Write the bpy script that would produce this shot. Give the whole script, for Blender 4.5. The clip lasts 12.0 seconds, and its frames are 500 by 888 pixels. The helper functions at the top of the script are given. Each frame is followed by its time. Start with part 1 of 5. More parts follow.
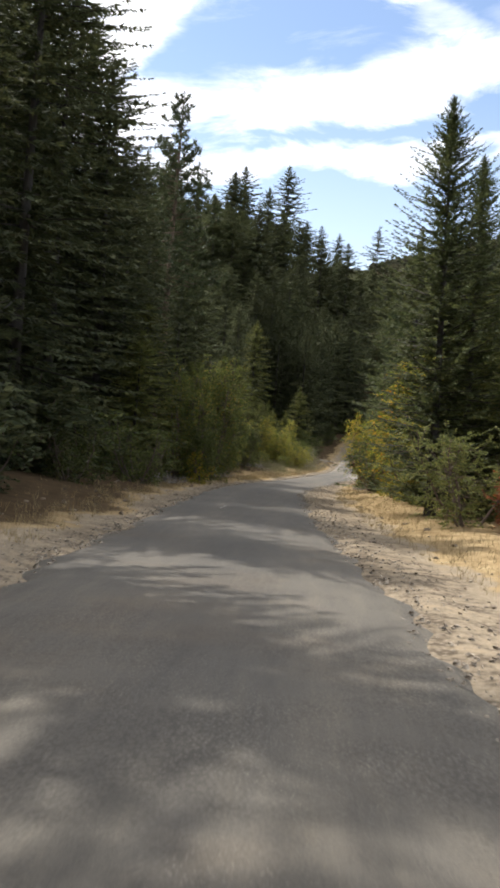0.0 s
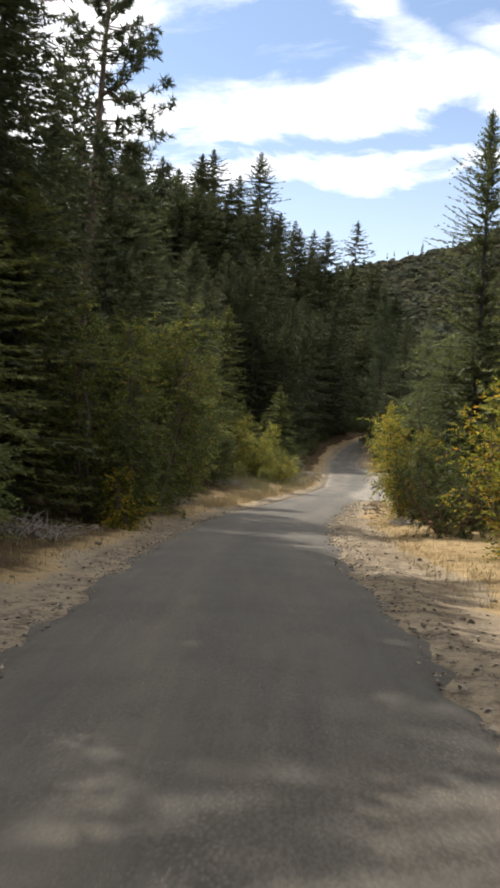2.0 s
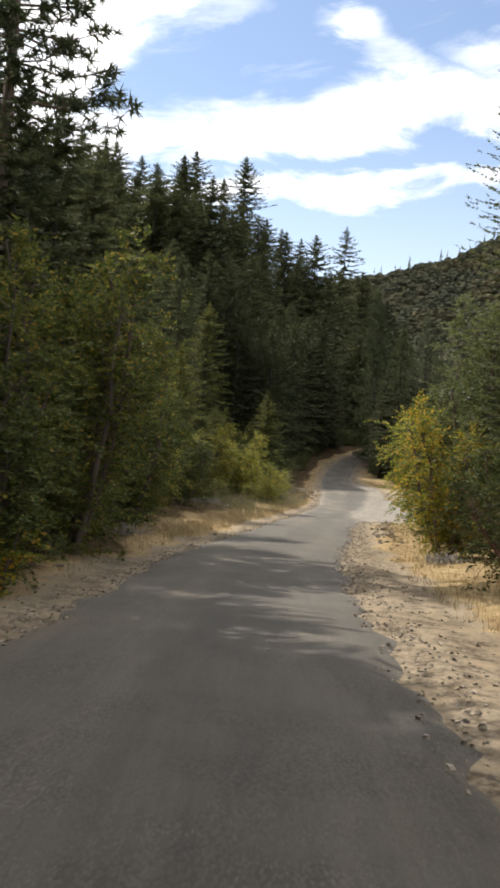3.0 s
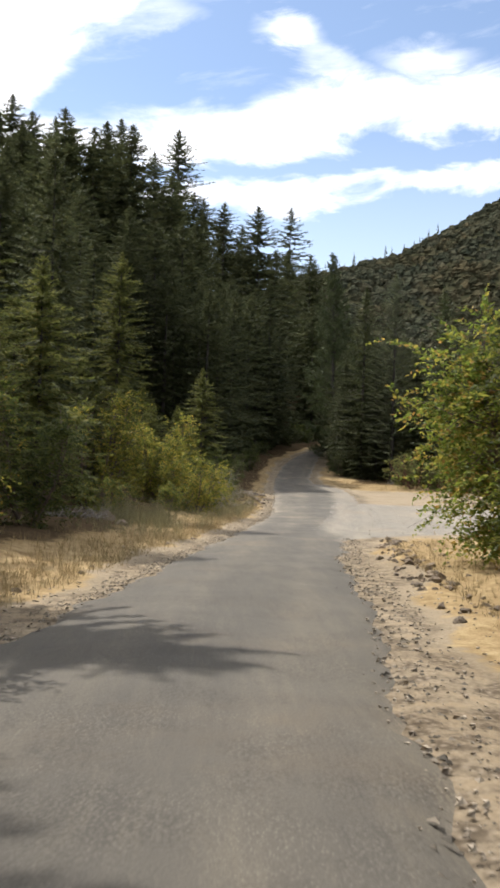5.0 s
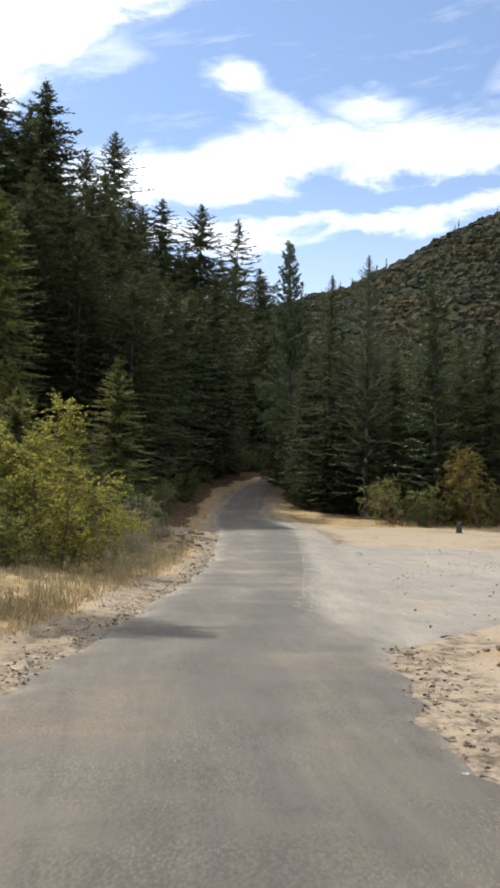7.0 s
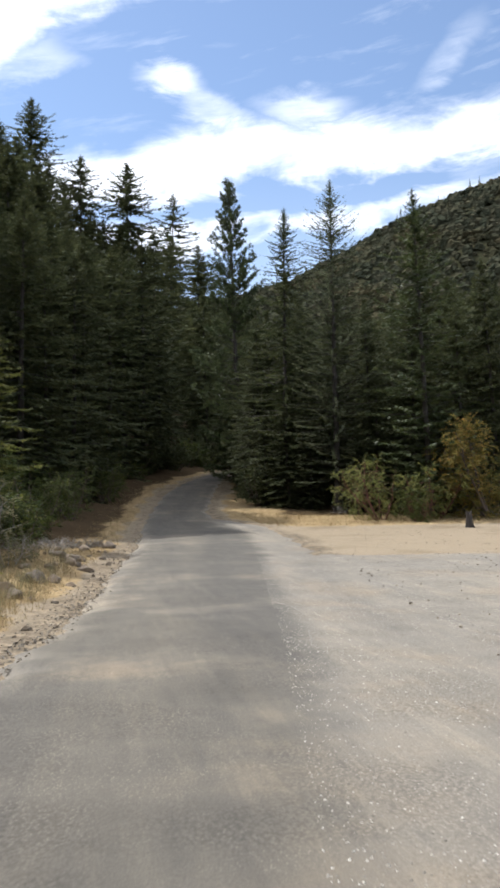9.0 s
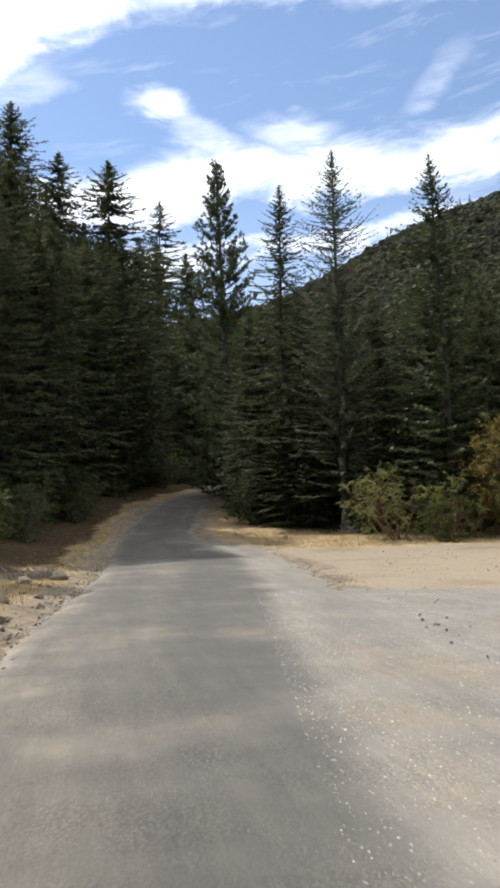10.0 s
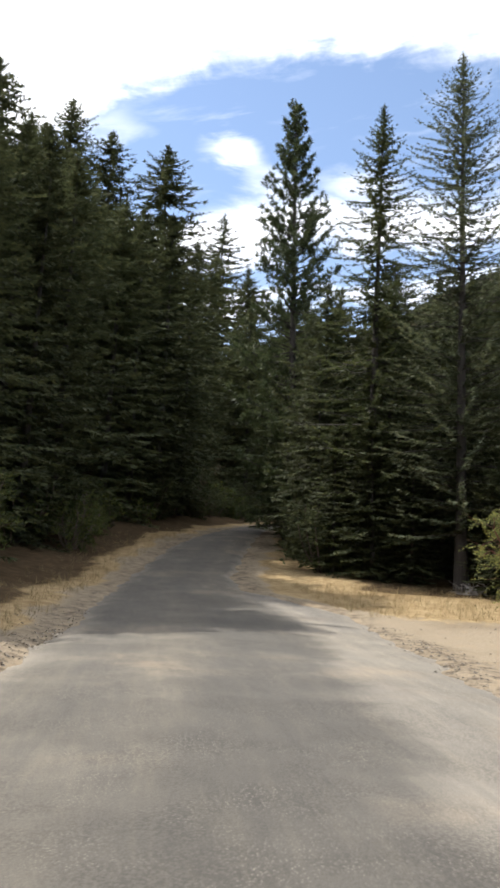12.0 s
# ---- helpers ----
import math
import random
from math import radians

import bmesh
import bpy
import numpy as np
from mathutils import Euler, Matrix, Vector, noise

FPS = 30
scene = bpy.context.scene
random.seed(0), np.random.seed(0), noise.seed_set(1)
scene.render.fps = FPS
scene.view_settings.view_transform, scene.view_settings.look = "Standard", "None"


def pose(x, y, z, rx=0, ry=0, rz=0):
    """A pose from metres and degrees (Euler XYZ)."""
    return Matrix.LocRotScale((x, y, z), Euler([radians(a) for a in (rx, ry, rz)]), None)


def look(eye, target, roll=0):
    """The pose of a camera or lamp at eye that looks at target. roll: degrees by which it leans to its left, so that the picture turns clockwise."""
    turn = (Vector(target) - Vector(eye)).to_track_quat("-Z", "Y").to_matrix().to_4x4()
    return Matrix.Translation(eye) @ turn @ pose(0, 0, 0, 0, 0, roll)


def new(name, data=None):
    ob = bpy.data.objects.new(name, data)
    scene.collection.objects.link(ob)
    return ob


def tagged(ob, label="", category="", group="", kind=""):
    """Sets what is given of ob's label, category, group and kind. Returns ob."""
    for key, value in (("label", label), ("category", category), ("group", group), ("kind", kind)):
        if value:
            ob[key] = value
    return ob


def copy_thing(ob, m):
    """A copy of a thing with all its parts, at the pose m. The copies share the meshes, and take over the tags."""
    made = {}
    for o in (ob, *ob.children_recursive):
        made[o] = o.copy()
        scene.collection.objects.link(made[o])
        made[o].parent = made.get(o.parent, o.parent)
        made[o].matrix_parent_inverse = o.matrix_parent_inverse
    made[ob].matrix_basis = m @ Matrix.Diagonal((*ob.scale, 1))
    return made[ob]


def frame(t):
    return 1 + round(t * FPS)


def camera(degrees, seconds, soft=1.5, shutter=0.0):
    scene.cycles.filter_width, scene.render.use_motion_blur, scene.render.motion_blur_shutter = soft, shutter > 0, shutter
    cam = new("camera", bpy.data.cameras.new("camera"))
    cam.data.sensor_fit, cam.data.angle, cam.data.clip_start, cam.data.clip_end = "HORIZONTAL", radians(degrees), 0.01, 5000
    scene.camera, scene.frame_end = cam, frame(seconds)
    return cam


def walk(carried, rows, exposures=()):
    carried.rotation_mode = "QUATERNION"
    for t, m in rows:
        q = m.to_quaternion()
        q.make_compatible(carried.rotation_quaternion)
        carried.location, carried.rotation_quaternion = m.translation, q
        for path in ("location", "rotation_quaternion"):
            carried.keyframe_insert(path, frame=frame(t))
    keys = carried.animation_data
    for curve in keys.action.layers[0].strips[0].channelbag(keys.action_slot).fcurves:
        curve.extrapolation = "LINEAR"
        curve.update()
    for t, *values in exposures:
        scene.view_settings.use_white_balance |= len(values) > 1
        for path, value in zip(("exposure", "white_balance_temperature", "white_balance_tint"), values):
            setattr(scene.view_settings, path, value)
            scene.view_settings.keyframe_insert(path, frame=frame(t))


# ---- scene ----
cam = camera(31.6, 12.0, soft=3.1, shutter=0.1)
EXPOSURES = [(0.0, 0.52, 6600, 10), (1.0, 0.50, 6750, 10), (3.0, 0.50, 6850, 10), (6.0, 0.52, 6550, 10), (7.5, 0.44, 6350, 10), (9.5, 0.36, 6250, 10), (10.5, 0.34, 6350, 10), (12.0, 0.56, 6500, 10)]
PATH = [
    (0, (5.188, 1.598, 1.984), (5.074, 3.594, 1.999), 4.0),
    (0.5, (4.831, 6.617, 2.018), (4.707, 8.612, 2.082), 3.5),
    (1, (4.485, 11.555, 2.03), (4.378, 13.55, 2.102), 3.3),
    (1.5, (4.172, 16.342, 2.042), (4.079, 18.339, 2.115), 4.2),
    (2, (3.954, 21.076, 2.035), (3.907, 23.075, 2.078), 3.6),
    (2.5, (3.96, 25.848, 1.994), (3.942, 27.848, 2.021), 2.6),
    (3, (4.037, 30.642, 1.934), (4.017, 32.64, 2.017), 3.3),
    (3.2, (4.108, 32.569, 1.913), (4.094, 34.568, 1.969), 3.4),
    (4.8, (5.064, 48.092, 1.661), (5.128, 50.087, 1.795), 2.5),
    (5, (5.188, 50.062, 1.65), (5.284, 52.057, 1.752), 1.4),
    (5.5, (5.507, 54.97, 1.583), (5.612, 56.965, 1.687), 2.2),
    (6, (5.925, 59.774, 1.547), (6.044, 61.77, 1.62), 2.5),
    (6.5, (6.399, 64.353, 1.548), (6.552, 66.345, 1.646), 1.9),
    (7, (6.926, 68.707, 1.535), (7.138, 70.687, 1.725), 1.1),
    (7.5, (7.487, 72.827, 1.497), (7.722, 74.802, 1.702), 0.4),
    (7.7, (7.728, 74.417, 1.498), (7.99, 76.389, 1.705), -1.0),
    (9.5, (9.946, 88.28, 1.723), (10.282, 90.242, 1.913), -1.5),
    (10, (10.517, 92.129, 1.74), (10.864, 94.084, 1.98), -2.0),
    (10.2, (10.708, 93.66, 1.75), (11.028, 95.6, 2.116), -3.5),
    (10.5, (10.901, 95.955, 1.793), (11.292, 97.916, 1.86), -0.3),
    (10.8, (11.143, 98.18, 1.837), (11.405, 100.148, 2.08), 1.5),
    (11, (11.356, 99.639, 1.866), (11.581, 101.593, 2.229), 2.4),
    (11.5, (11.818, 103.329, 2.058), (12.162, 105.274, 2.37), 1.2),
    (11.7, (11.999, 104.769, 2.095), (12.271, 106.716, 2.467), -0.8),
    (12, (12.264, 106.949, 2.163), (12.493, 108.906, 2.503), 2.3),
]
walk(cam, [(t, look(eye, target, roll)) for t, eye, target, roll in PATH], EXPOSURES)

SUN_AZ, SUN_EL = -52.0, 54.0

# ---- sky and sun ----
world = bpy.data.worlds.new("sky")
scene.world = world
world.use_nodes = True
wn, wl = world.node_tree.nodes, world.node_tree.links
wn.clear()
w_out, w_bg = wn.new("ShaderNodeOutputWorld"), wn.new("ShaderNodeBackground")
w_sky = wn.new("ShaderNodeTexSky")
w_sky.sky_type, w_sky.sun_disc = "NISHITA", False
w_sky.sun_elevation, w_sky.sun_rotation = radians(SUN_EL), radians(SUN_AZ)
w_sky.altitude, w_sky.air_density, w_sky.dust_density = 600.0, 1.0, 0.6
w_co = wn.new("ShaderNodeTexCoord")


def wmath(op, a, b=None, c=None):
    n = wn.new("ShaderNodeMath")
    n.operation = op
    for i, v in enumerate((a, b, c)):
        if v is None:
            continue
        if isinstance(v, (int, float)):
            n.inputs[i].default_value = v
        else:
            wl.new(v, n.inputs[i])
    return n.outputs[0]


def wsmooth(v, lo, hi):
    n = wn.new("ShaderNodeMapRange")
    n.interpolation_type = "SMOOTHSTEP"
    wl.new(v, n.inputs[0])
    n.inputs[1].default_value, n.inputs[2].default_value = lo, hi
    return n.outputs[0]


w_sep = wn.new("ShaderNodeSeparateXYZ")
wl.new(w_co.outputs["Generated"], w_sep.inputs[0])
sx, sy, sz = w_sep.outputs
el = wmath("MULTIPLY", wmath("ARCSINE", sz), 57.3)
az = wmath("MULTIPLY", wmath("ARCTAN2", sx, sy), 57.3)


def wnoise(stretch_az, stretch_el, skew, scale, detail, rough, twist=0.0):
    """Cloud noise over azimuth and elevation."""
    v = wn.new("ShaderNodeCombineXYZ")
    wl.new(wmath("MULTIPLY", az, stretch_az), v.inputs[0])
    wl.new(wmath("SUBTRACT", wmath("MULTIPLY", el, stretch_el), wmath("MULTIPLY", az, skew)), v.inputs[1])
    n = wn.new("ShaderNodeTexNoise")
    n.inputs["Scale"].default_value, n.inputs["Detail"].default_value = scale, detail
    n.inputs["Roughness"].default_value, n.inputs["Distortion"].default_value = rough, twist
    wl.new(v.outputs[0], n.inputs["Vector"])
    return n.outputs[0]


def edge(*stops):
    """An elevation that changes with the azimuth, from (azimuth, elevation) pairs."""
    r = wn.new("ShaderNodeValToRGB")
    r.color_ramp.interpolation = "B_SPLINE"
    e = r.color_ramp.elements
    while len(e) < len(stops):
        e.new(0.5)
    for q, (a, h) in zip(e, stops):
        q.position, q.color = (a + 40) / 90, (h / 60, h / 60, h / 60, 1.0)
    wl.new(wmath("MULTIPLY", wmath("ADD", az, 40.0), 1 / 90), r.inputs[0])
    return wmath("MULTIPLY", r.outputs[0], 60.0)


def band(lo, hi, soft_lo, soft_hi):
    """A layer between two edges."""
    return wmath("MULTIPLY", wsmooth(wmath("SUBTRACT", lev, lo), -soft_lo, soft_lo), wmath("SUBTRACT", 1.0, wsmooth(wmath("SUBTRACT", lev, hi), -soft_hi, soft_hi)))


def puff(a0, e0, ra, re, slope=0.0):
    """A soft oval of cloud."""
    u = wmath("MULTIPLY", wmath("SUBTRACT", wmath("ADD", az, wob_a), a0), 1 / ra)
    v = wmath("MULTIPLY", wmath("SUBTRACT", wmath("SUBTRACT", lev, e0), wmath("MULTIPLY", wmath("SUBTRACT", az, a0), slope)), 1 / re)
    d = wmath("SQRT", wmath("ADD", wmath("MULTIPLY", u, u), wmath("MULTIPLY", v, v)))
    d = wmath("ADD", d, wmath("MULTIPLY", wmath("SUBTRACT", fibre, 0.5), 1.6))
    return wmath("SUBTRACT", 1.0, wsmooth(d, 0.2, 1.35))


curl = wnoise(0.10, 0.22, 0.0, 1.5, 8.0, 0.6, 0.5)
broad_n = wnoise(0.05, 0.12, 0.01, 1.3, 3.0, 0.5)
fibre = wnoise(0.07, 0.40, 0.05, 1.7, 8.0, 0.62, 0.3)
lev = wmath("ADD", el, wmath("MULTIPLY", wmath("SUBTRACT", curl, 0.5), 5.0))
wob_a = wmath("MULTIPLY", wmath("SUBTRACT", broad_n, 0.5), 6.0)
main = band(edge((-40, 16), (-14, 18), (-5, 20.2), (2, 20.6), (8, 21.4), (18, 22.2), (27, 23.1), (50, 24)), edge((-40, 24), (-10, 21.8), (-4, 22.6), (2, 24.6), (7, 25.6), (13, 25.9), (19, 25.0), (27, 25.4), (50, 28)), 1.3, 1.7)
low_band = band(edge((-40, 12), (-6, 17.2), (4, 17.5), (12, 18.4), (20, 19.4), (28, 20.8), (50, 21)), edge((-40, 15), (-6, 19.6), (4, 19.8), (12, 19.9), (20, 20.6), (28, 21.7), (50, 22.4)), 1.2, 0.9)
high = wsmooth(wmath("SUBTRACT", lev, edge((-40, 15), (-14, 20), (-10.5, 25.4), (-6, 28.6), (-1.5, 31.6), (7, 34.3), (17, 33.4), (50, 33.0))), -2.2, 2.0)
cloud = wmath("MAXIMUM", wmath("MAXIMUM", main, wmath("MULTIPLY", low_band, 0.9)), high)
for size, one in ((0.85, puff(4.4, 27.8, 2.9, 1.5, -0.12)), (0.68, puff(7.2, 26.4, 3.4, 1.5, -0.3)), (0.7, puff(13.5, 26.3, 4.6, 1.5, -0.05)), (0.5, puff(23.6, 28.2, 3.8, 1.7, 0.7)), (0.6, puff(-4.5, 28.6, 4.2, 1.6, 0.3))):
    cloud = wmath("MAXIMUM", cloud, wmath("MULTIPLY", one, size))
worn = wmath("ADD", wmath("MULTIPLY", wmath("SUBTRACT", fibre, 0.5), 1.0), wmath("MULTIPLY", wmath("SUBTRACT", curl, 0.5), 0.5))
cloud = wmath("POWER", wsmooth(wmath("ADD", cloud, worn), 0.0, 1.20), 1.5)
cloud = wmath("MAXIMUM", cloud, wmath("MULTIPLY", wsmooth(wmath("ADD", fibre, wmath("MULTIPLY", wmath("SUBTRACT", broad_n, 0.5), 0.6)), 0.50, 0.85), 0.25))
haze = wmath("MULTIPLY_ADD", wmath("SUBTRACT", 1.0, wsmooth(el, 5.0, 26.0)), 0.26, 0.02)
cloud = wmath("MAXIMUM", cloud, haze)
w_mix = wn.new("ShaderNodeMix")
w_mix.data_type = "RGBA"
wl.new(cloud, w_mix.inputs[0])
wl.new(w_sky.outputs[0], w_mix.inputs[6])
w_mix.inputs[7].default_value = (8.8, 8.9, 9.2, 1.0)
wl.new(w_mix.outputs[2], w_bg.inputs[0])
w_bg.inputs[1].default_value = 0.145
wl.new(w_bg.outputs[0], w_out.inputs[0])

sun_data = bpy.data.lights.new("sun", "SUN")
sun_data.energy, sun_data.angle, sun_data.color = 4.2, radians(0.53), (1.0, 0.96, 0.89)
sun = new("sun", sun_data)
sd = Vector((math.sin(radians(SUN_AZ)) * math.cos(radians(SUN_EL)), math.cos(radians(SUN_AZ)) * math.cos(radians(SUN_EL)), math.sin(radians(SUN_EL))))
sun.matrix_world = look(sd * 300, (0, 0, 0))


# ---- materials ----
class Mat:
    """A node material with a few short helpers."""

    def __init__(self, name, rough=0.8, metal=0.0):
        self.m = bpy.data.materials.new(name)
        self.m.use_nodes = True
        self.n, self.l = self.m.node_tree.nodes, self.m.node_tree.links
        self.b = self.n["Principled BSDF"]
        self.b.inputs["Roughness"].default_value, self.b.inputs["Metallic"].default_value = rough, metal
        self.co = self.n.new("ShaderNodeTexCoord").outputs["Object"]

    def noise(self, scale, detail=4.0, rough=0.6, stretch=None, out=0):
        t = self.n.new("ShaderNodeTexNoise")
        t.inputs["Scale"].default_value, t.inputs["Detail"].default_value, t.inputs["Roughness"].default_value = scale, detail, rough
        v = self.co
        if stretch:
            mp = self.n.new("ShaderNodeMapping")
            mp.inputs["Scale"].default_value = stretch
            self.l.new(v, mp.inputs[0])
            v = mp.outputs[0]
        self.l.new(v, t.inputs["Vector"])
        return t.outputs[out]

    def voronoi(self, scale, feature="F1"):
        t = self.n.new("ShaderNodeTexVoronoi")
        t.feature = feature
        t.inputs["Scale"].default_value = scale
        self.l.new(self.co, t.inputs["Vector"])
        return t

    def ramp(self, fac, *stops):
        r = self.n.new("ShaderNodeValToRGB")
        e = r.color_ramp.elements
        while len(e) < len(stops):
            e.new(0.5)
        for el_, (p, c) in zip(e, stops):
            el_.position, el_.color = p, (*c, 1.0) if len(c) == 3 else c
        self.l.new(fac, r.inputs[0])
        return r.outputs[0]

    def grey(self, fac, lo, hi):
        r = self.n.new("ShaderNodeMapRange")
        r.interpolation_type = "SMOOTHSTEP"
        r.inputs[1].default_value, r.inputs[2].default_value = lo, hi
        self.l.new(fac, r.inputs[0])
        return r.outputs[0]

    def mix(self, fac, a, b, how="MIX"):
        x = self.n.new("ShaderNodeMix")
        x.data_type, x.blend_type = "RGBA", how
        for i, v in ((0, fac), (6, a), (7, b)):
            if isinstance(v, (int, float)):
                x.inputs[i].default_value = v
            elif isinstance(v, tuple):
                x.inputs[i].default_value = (*v, 1.0)
            else:
                self.l.new(v, x.inputs[i])
        return x.outputs[2]

    def attr(self, name):
        a = self.n.new("ShaderNodeAttribute")
        a.attribute_name = name
        s = self.n.new("ShaderNodeSeparateColor")
        self.l.new(a.outputs["Color"], s.inputs[0])
        return s.outputs

    def island(self):
        return self.n.new("ShaderNodeNewGeometry").outputs["Random Per Island"]

    def each(self):
        return self.n.new("ShaderNodeObjectInfo").outputs["Random"]

    def colour(self, c):
        self.l.new(c, self.b.inputs["Base Color"])

    def bump(self, h, strength=0.5, dist=0.02):
        u = self.n.new("ShaderNodeBump")
        u.inputs["Strength"].default_value, u.inputs["Distance"].default_value = strength, dist
        self.l.new(h, u.inputs["Height"])
        self.l.new(u.outputs[0], self.b.inputs["Normal"])


def foliage(name, stops, light=0.3, rough=0.55):
    """Leaves: each leaf takes its own tone, each plant leans a little; some light comes through."""
    k = Mat(name, rough)
    c = k.ramp(k.island(), *stops)
    tone = k.ramp(k.each(), (0.0, (0.72, 0.72, 0.72)), (1.0, (1.15, 1.15, 1.15)))
    c = k.mix(1.0, c, tone, "MULTIPLY")
    big = k.ramp(k.noise(0.55, 2.0), (0.3, (0.75, 0.78, 0.75)), (0.7, (1.15, 1.1, 1.0)))
    c = k.mix(1.0, c, big, "MULTIPLY")
    k.colour(c)
    k.b.inputs["Specular IOR Level"].default_value = 0.3
    tr = k.n.new("ShaderNodeBsdfTranslucent")
    k.l.new(c, tr.inputs[0])
    mx = k.n.new("ShaderNodeMixShader")
    mx.inputs[0].default_value = light
    k.l.new(k.b.outputs[0], mx.inputs[1])
    k.l.new(tr.outputs[0], mx.inputs[2])
    k.l.new(mx.outputs[0], k.n["Material Output"].inputs[0])
    return k.m


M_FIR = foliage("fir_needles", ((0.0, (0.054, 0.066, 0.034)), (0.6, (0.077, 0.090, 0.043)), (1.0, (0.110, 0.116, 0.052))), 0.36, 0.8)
M_YFIR = foliage("young_fir_needles", ((0.0, (0.100, 0.122, 0.036)), (0.6, (0.155, 0.170, 0.052)), (1.0, (0.225, 0.212, 0.072))), 0.52, 0.7)
M_OLIVE = foliage("olive_needles", ((0.0, (0.060, 0.078, 0.034)), (0.6, (0.090, 0.110, 0.046)), (1.0, (0.140, 0.146, 0.060))), 0.45, 0.7)
M_PINE = foliage("pine_needles", ((0.0, (0.044, 0.064, 0.028)), (0.6, (0.070, 0.092, 0.038)), (1.0, (0.105, 0.118, 0.050))), 0.32)
M_GREYP = foliage("grey_fir_needles", ((0.0, (0.066, 0.083, 0.050)), (0.6, (0.098, 0.115, 0.068)), (1.0, (0.145, 0.150, 0.092))), 0.45, 0.75)
M_LOCUST = foliage("locust_leaves", ((0.0, (0.130, 0.190, 0.036)), (0.5, (0.225, 0.285, 0.055)), (0.85, (0.400, 0.370, 0.080)), (1.0, (0.460, 0.280, 0.085))), 0.6)
M_OAKB = foliage("brown_oak_leaves", ((0.0, (0.110, 0.110, 0.035)), (0.5, (0.210, 0.180, 0.050)), (0.85, (0.300, 0.220, 0.060)), (1.0, (0.380, 0.210, 0.060))), 0.5)
M_OAK = foliage("oak_leaves", ((0.0, (0.095, 0.120, 0.028)), (0.5, (0.190, 0.208, 0.042)), (0.82, (0.350, 0.315, 0.062)), (1.0, (0.450, 0.320, 0.060))), 0.55)
M_MAPLE = foliage("yellow_leaves", ((0.0, (0.110, 0.140, 0.030)), (0.45, (0.240, 0.262, 0.044)), (0.78, (0.480, 0.400, 0.055)), (1.0, (0.580, 0.290, 0.045))), 0.6)
M_DAPPLE = foliage("mixed_oak_leaves", ((0.0, (0.072, 0.104, 0.028)), (0.5, (0.130, 0.158, 0.040)), (0.85, (0.230, 0.230, 0.052)), (1.0, (0.400, 0.270, 0.055))), 0.55)
M_SHRUB = foliage("green_leaves", ((0.0, (0.055, 0.078, 0.024)), (0.6, (0.098, 0.122, 0.036)), (1.0, (0.185, 0.192, 0.052))), 0.48)
M_MANZ = foliage("manzanita_leaves", ((0.0, (0.115, 0.138, 0.048)), (0.6, (0.190, 0.208, 0.068)), (1.0, (0.290, 0.280, 0.090))), 0.45)
M_RUST = foliage("rust_leaves", ((0.0, (0.200, 0.060, 0.030)), (0.6, (0.300, 0.090, 0.035)), (1.0, (0.360, 0.150, 0.040))), 0.35)
M_ALDER = foliage("alder_leaves", ((0.0, (0.080, 0.105, 0.040)), (0.6, (0.125, 0.150, 0.058)), (1.0, (0.180, 0.190, 0.080))), 0.48)
M_GRASS = foliage("dry_grass", ((0.0, (0.230, 0.165, 0.090)), (0.6, (0.350, 0.270, 0.150)), (1.0, (0.460, 0.380, 0.230))), 0.3, 0.8)
M_WEED = foliage("grey_weeds", ((0.0, (0.150, 0.140, 0.080)), (0.6, (0.230, 0.215, 0.120)), (1.0, (0.330, 0.300, 0.180))), 0.3, 0.7)


def m_scrub():
    """Matte scrub: every bush its own tone, browner in large patches."""
    k = Mat("chaparral", 1.0)
    c = k.ramp(k.island(), (0.0, (0.038, 0.043, 0.030)), (0.5, (0.051, 0.054, 0.037)), (1.0, (0.072, 0.068, 0.046)))
    c = k.mix(k.grey(k.noise(0.02, 4.0), 0.48, 0.62), c, k.mix(1.0, c, (1.15, 1.02, 0.90), "MULTIPLY"))
    c = k.mix(0.5, c, k.mix(1.0, c, k.ramp(k.noise(1.6, 4.0), (0.3, (0.7, 0.7, 0.7)), (0.7, (1.3, 1.3, 1.28))), "MULTIPLY"))
    k.colour(c)
    k.b.inputs["Specular IOR Level"].default_value = 0.0
    k.bump(k.noise(1.2, 4.0), 1.0, 0.8)
    return k.m


M_CHAP = m_scrub()


def bark(name, a, b):
    k = Mat(name, 0.9)
    n1 = k.noise(6.0, 6.0, 0.65, (1.0, 1.0, 0.22))
    c = k.ramp(n1, (0.3, a), (0.7, b))
    c = k.mix(k.grey(k.noise(0.8, 3.0), 0.5, 0.75), c, tuple(v * 0.6 for v in a))
    k.colour(c)
    k.bump(n1, 0.8, 0.04)
    return k.m


M_PBARK = bark("pine_bark", (0.060, 0.042, 0.032), (0.180, 0.120, 0.080))
M_STEM = bark("shrub_stem", (0.070, 0.050, 0.040), (0.160, 0.120, 0.090))
M_RSTEM = bark("red_stem", (0.090, 0.035, 0.024), (0.170, 0.075, 0.050))
M_DBARK = bark("dark_bark", (0.024, 0.020, 0.017), (0.062, 0.052, 0.044))
M_DEAD = bark("dead_wood", (0.170, 0.155, 0.140), (0.340, 0.310, 0.280))


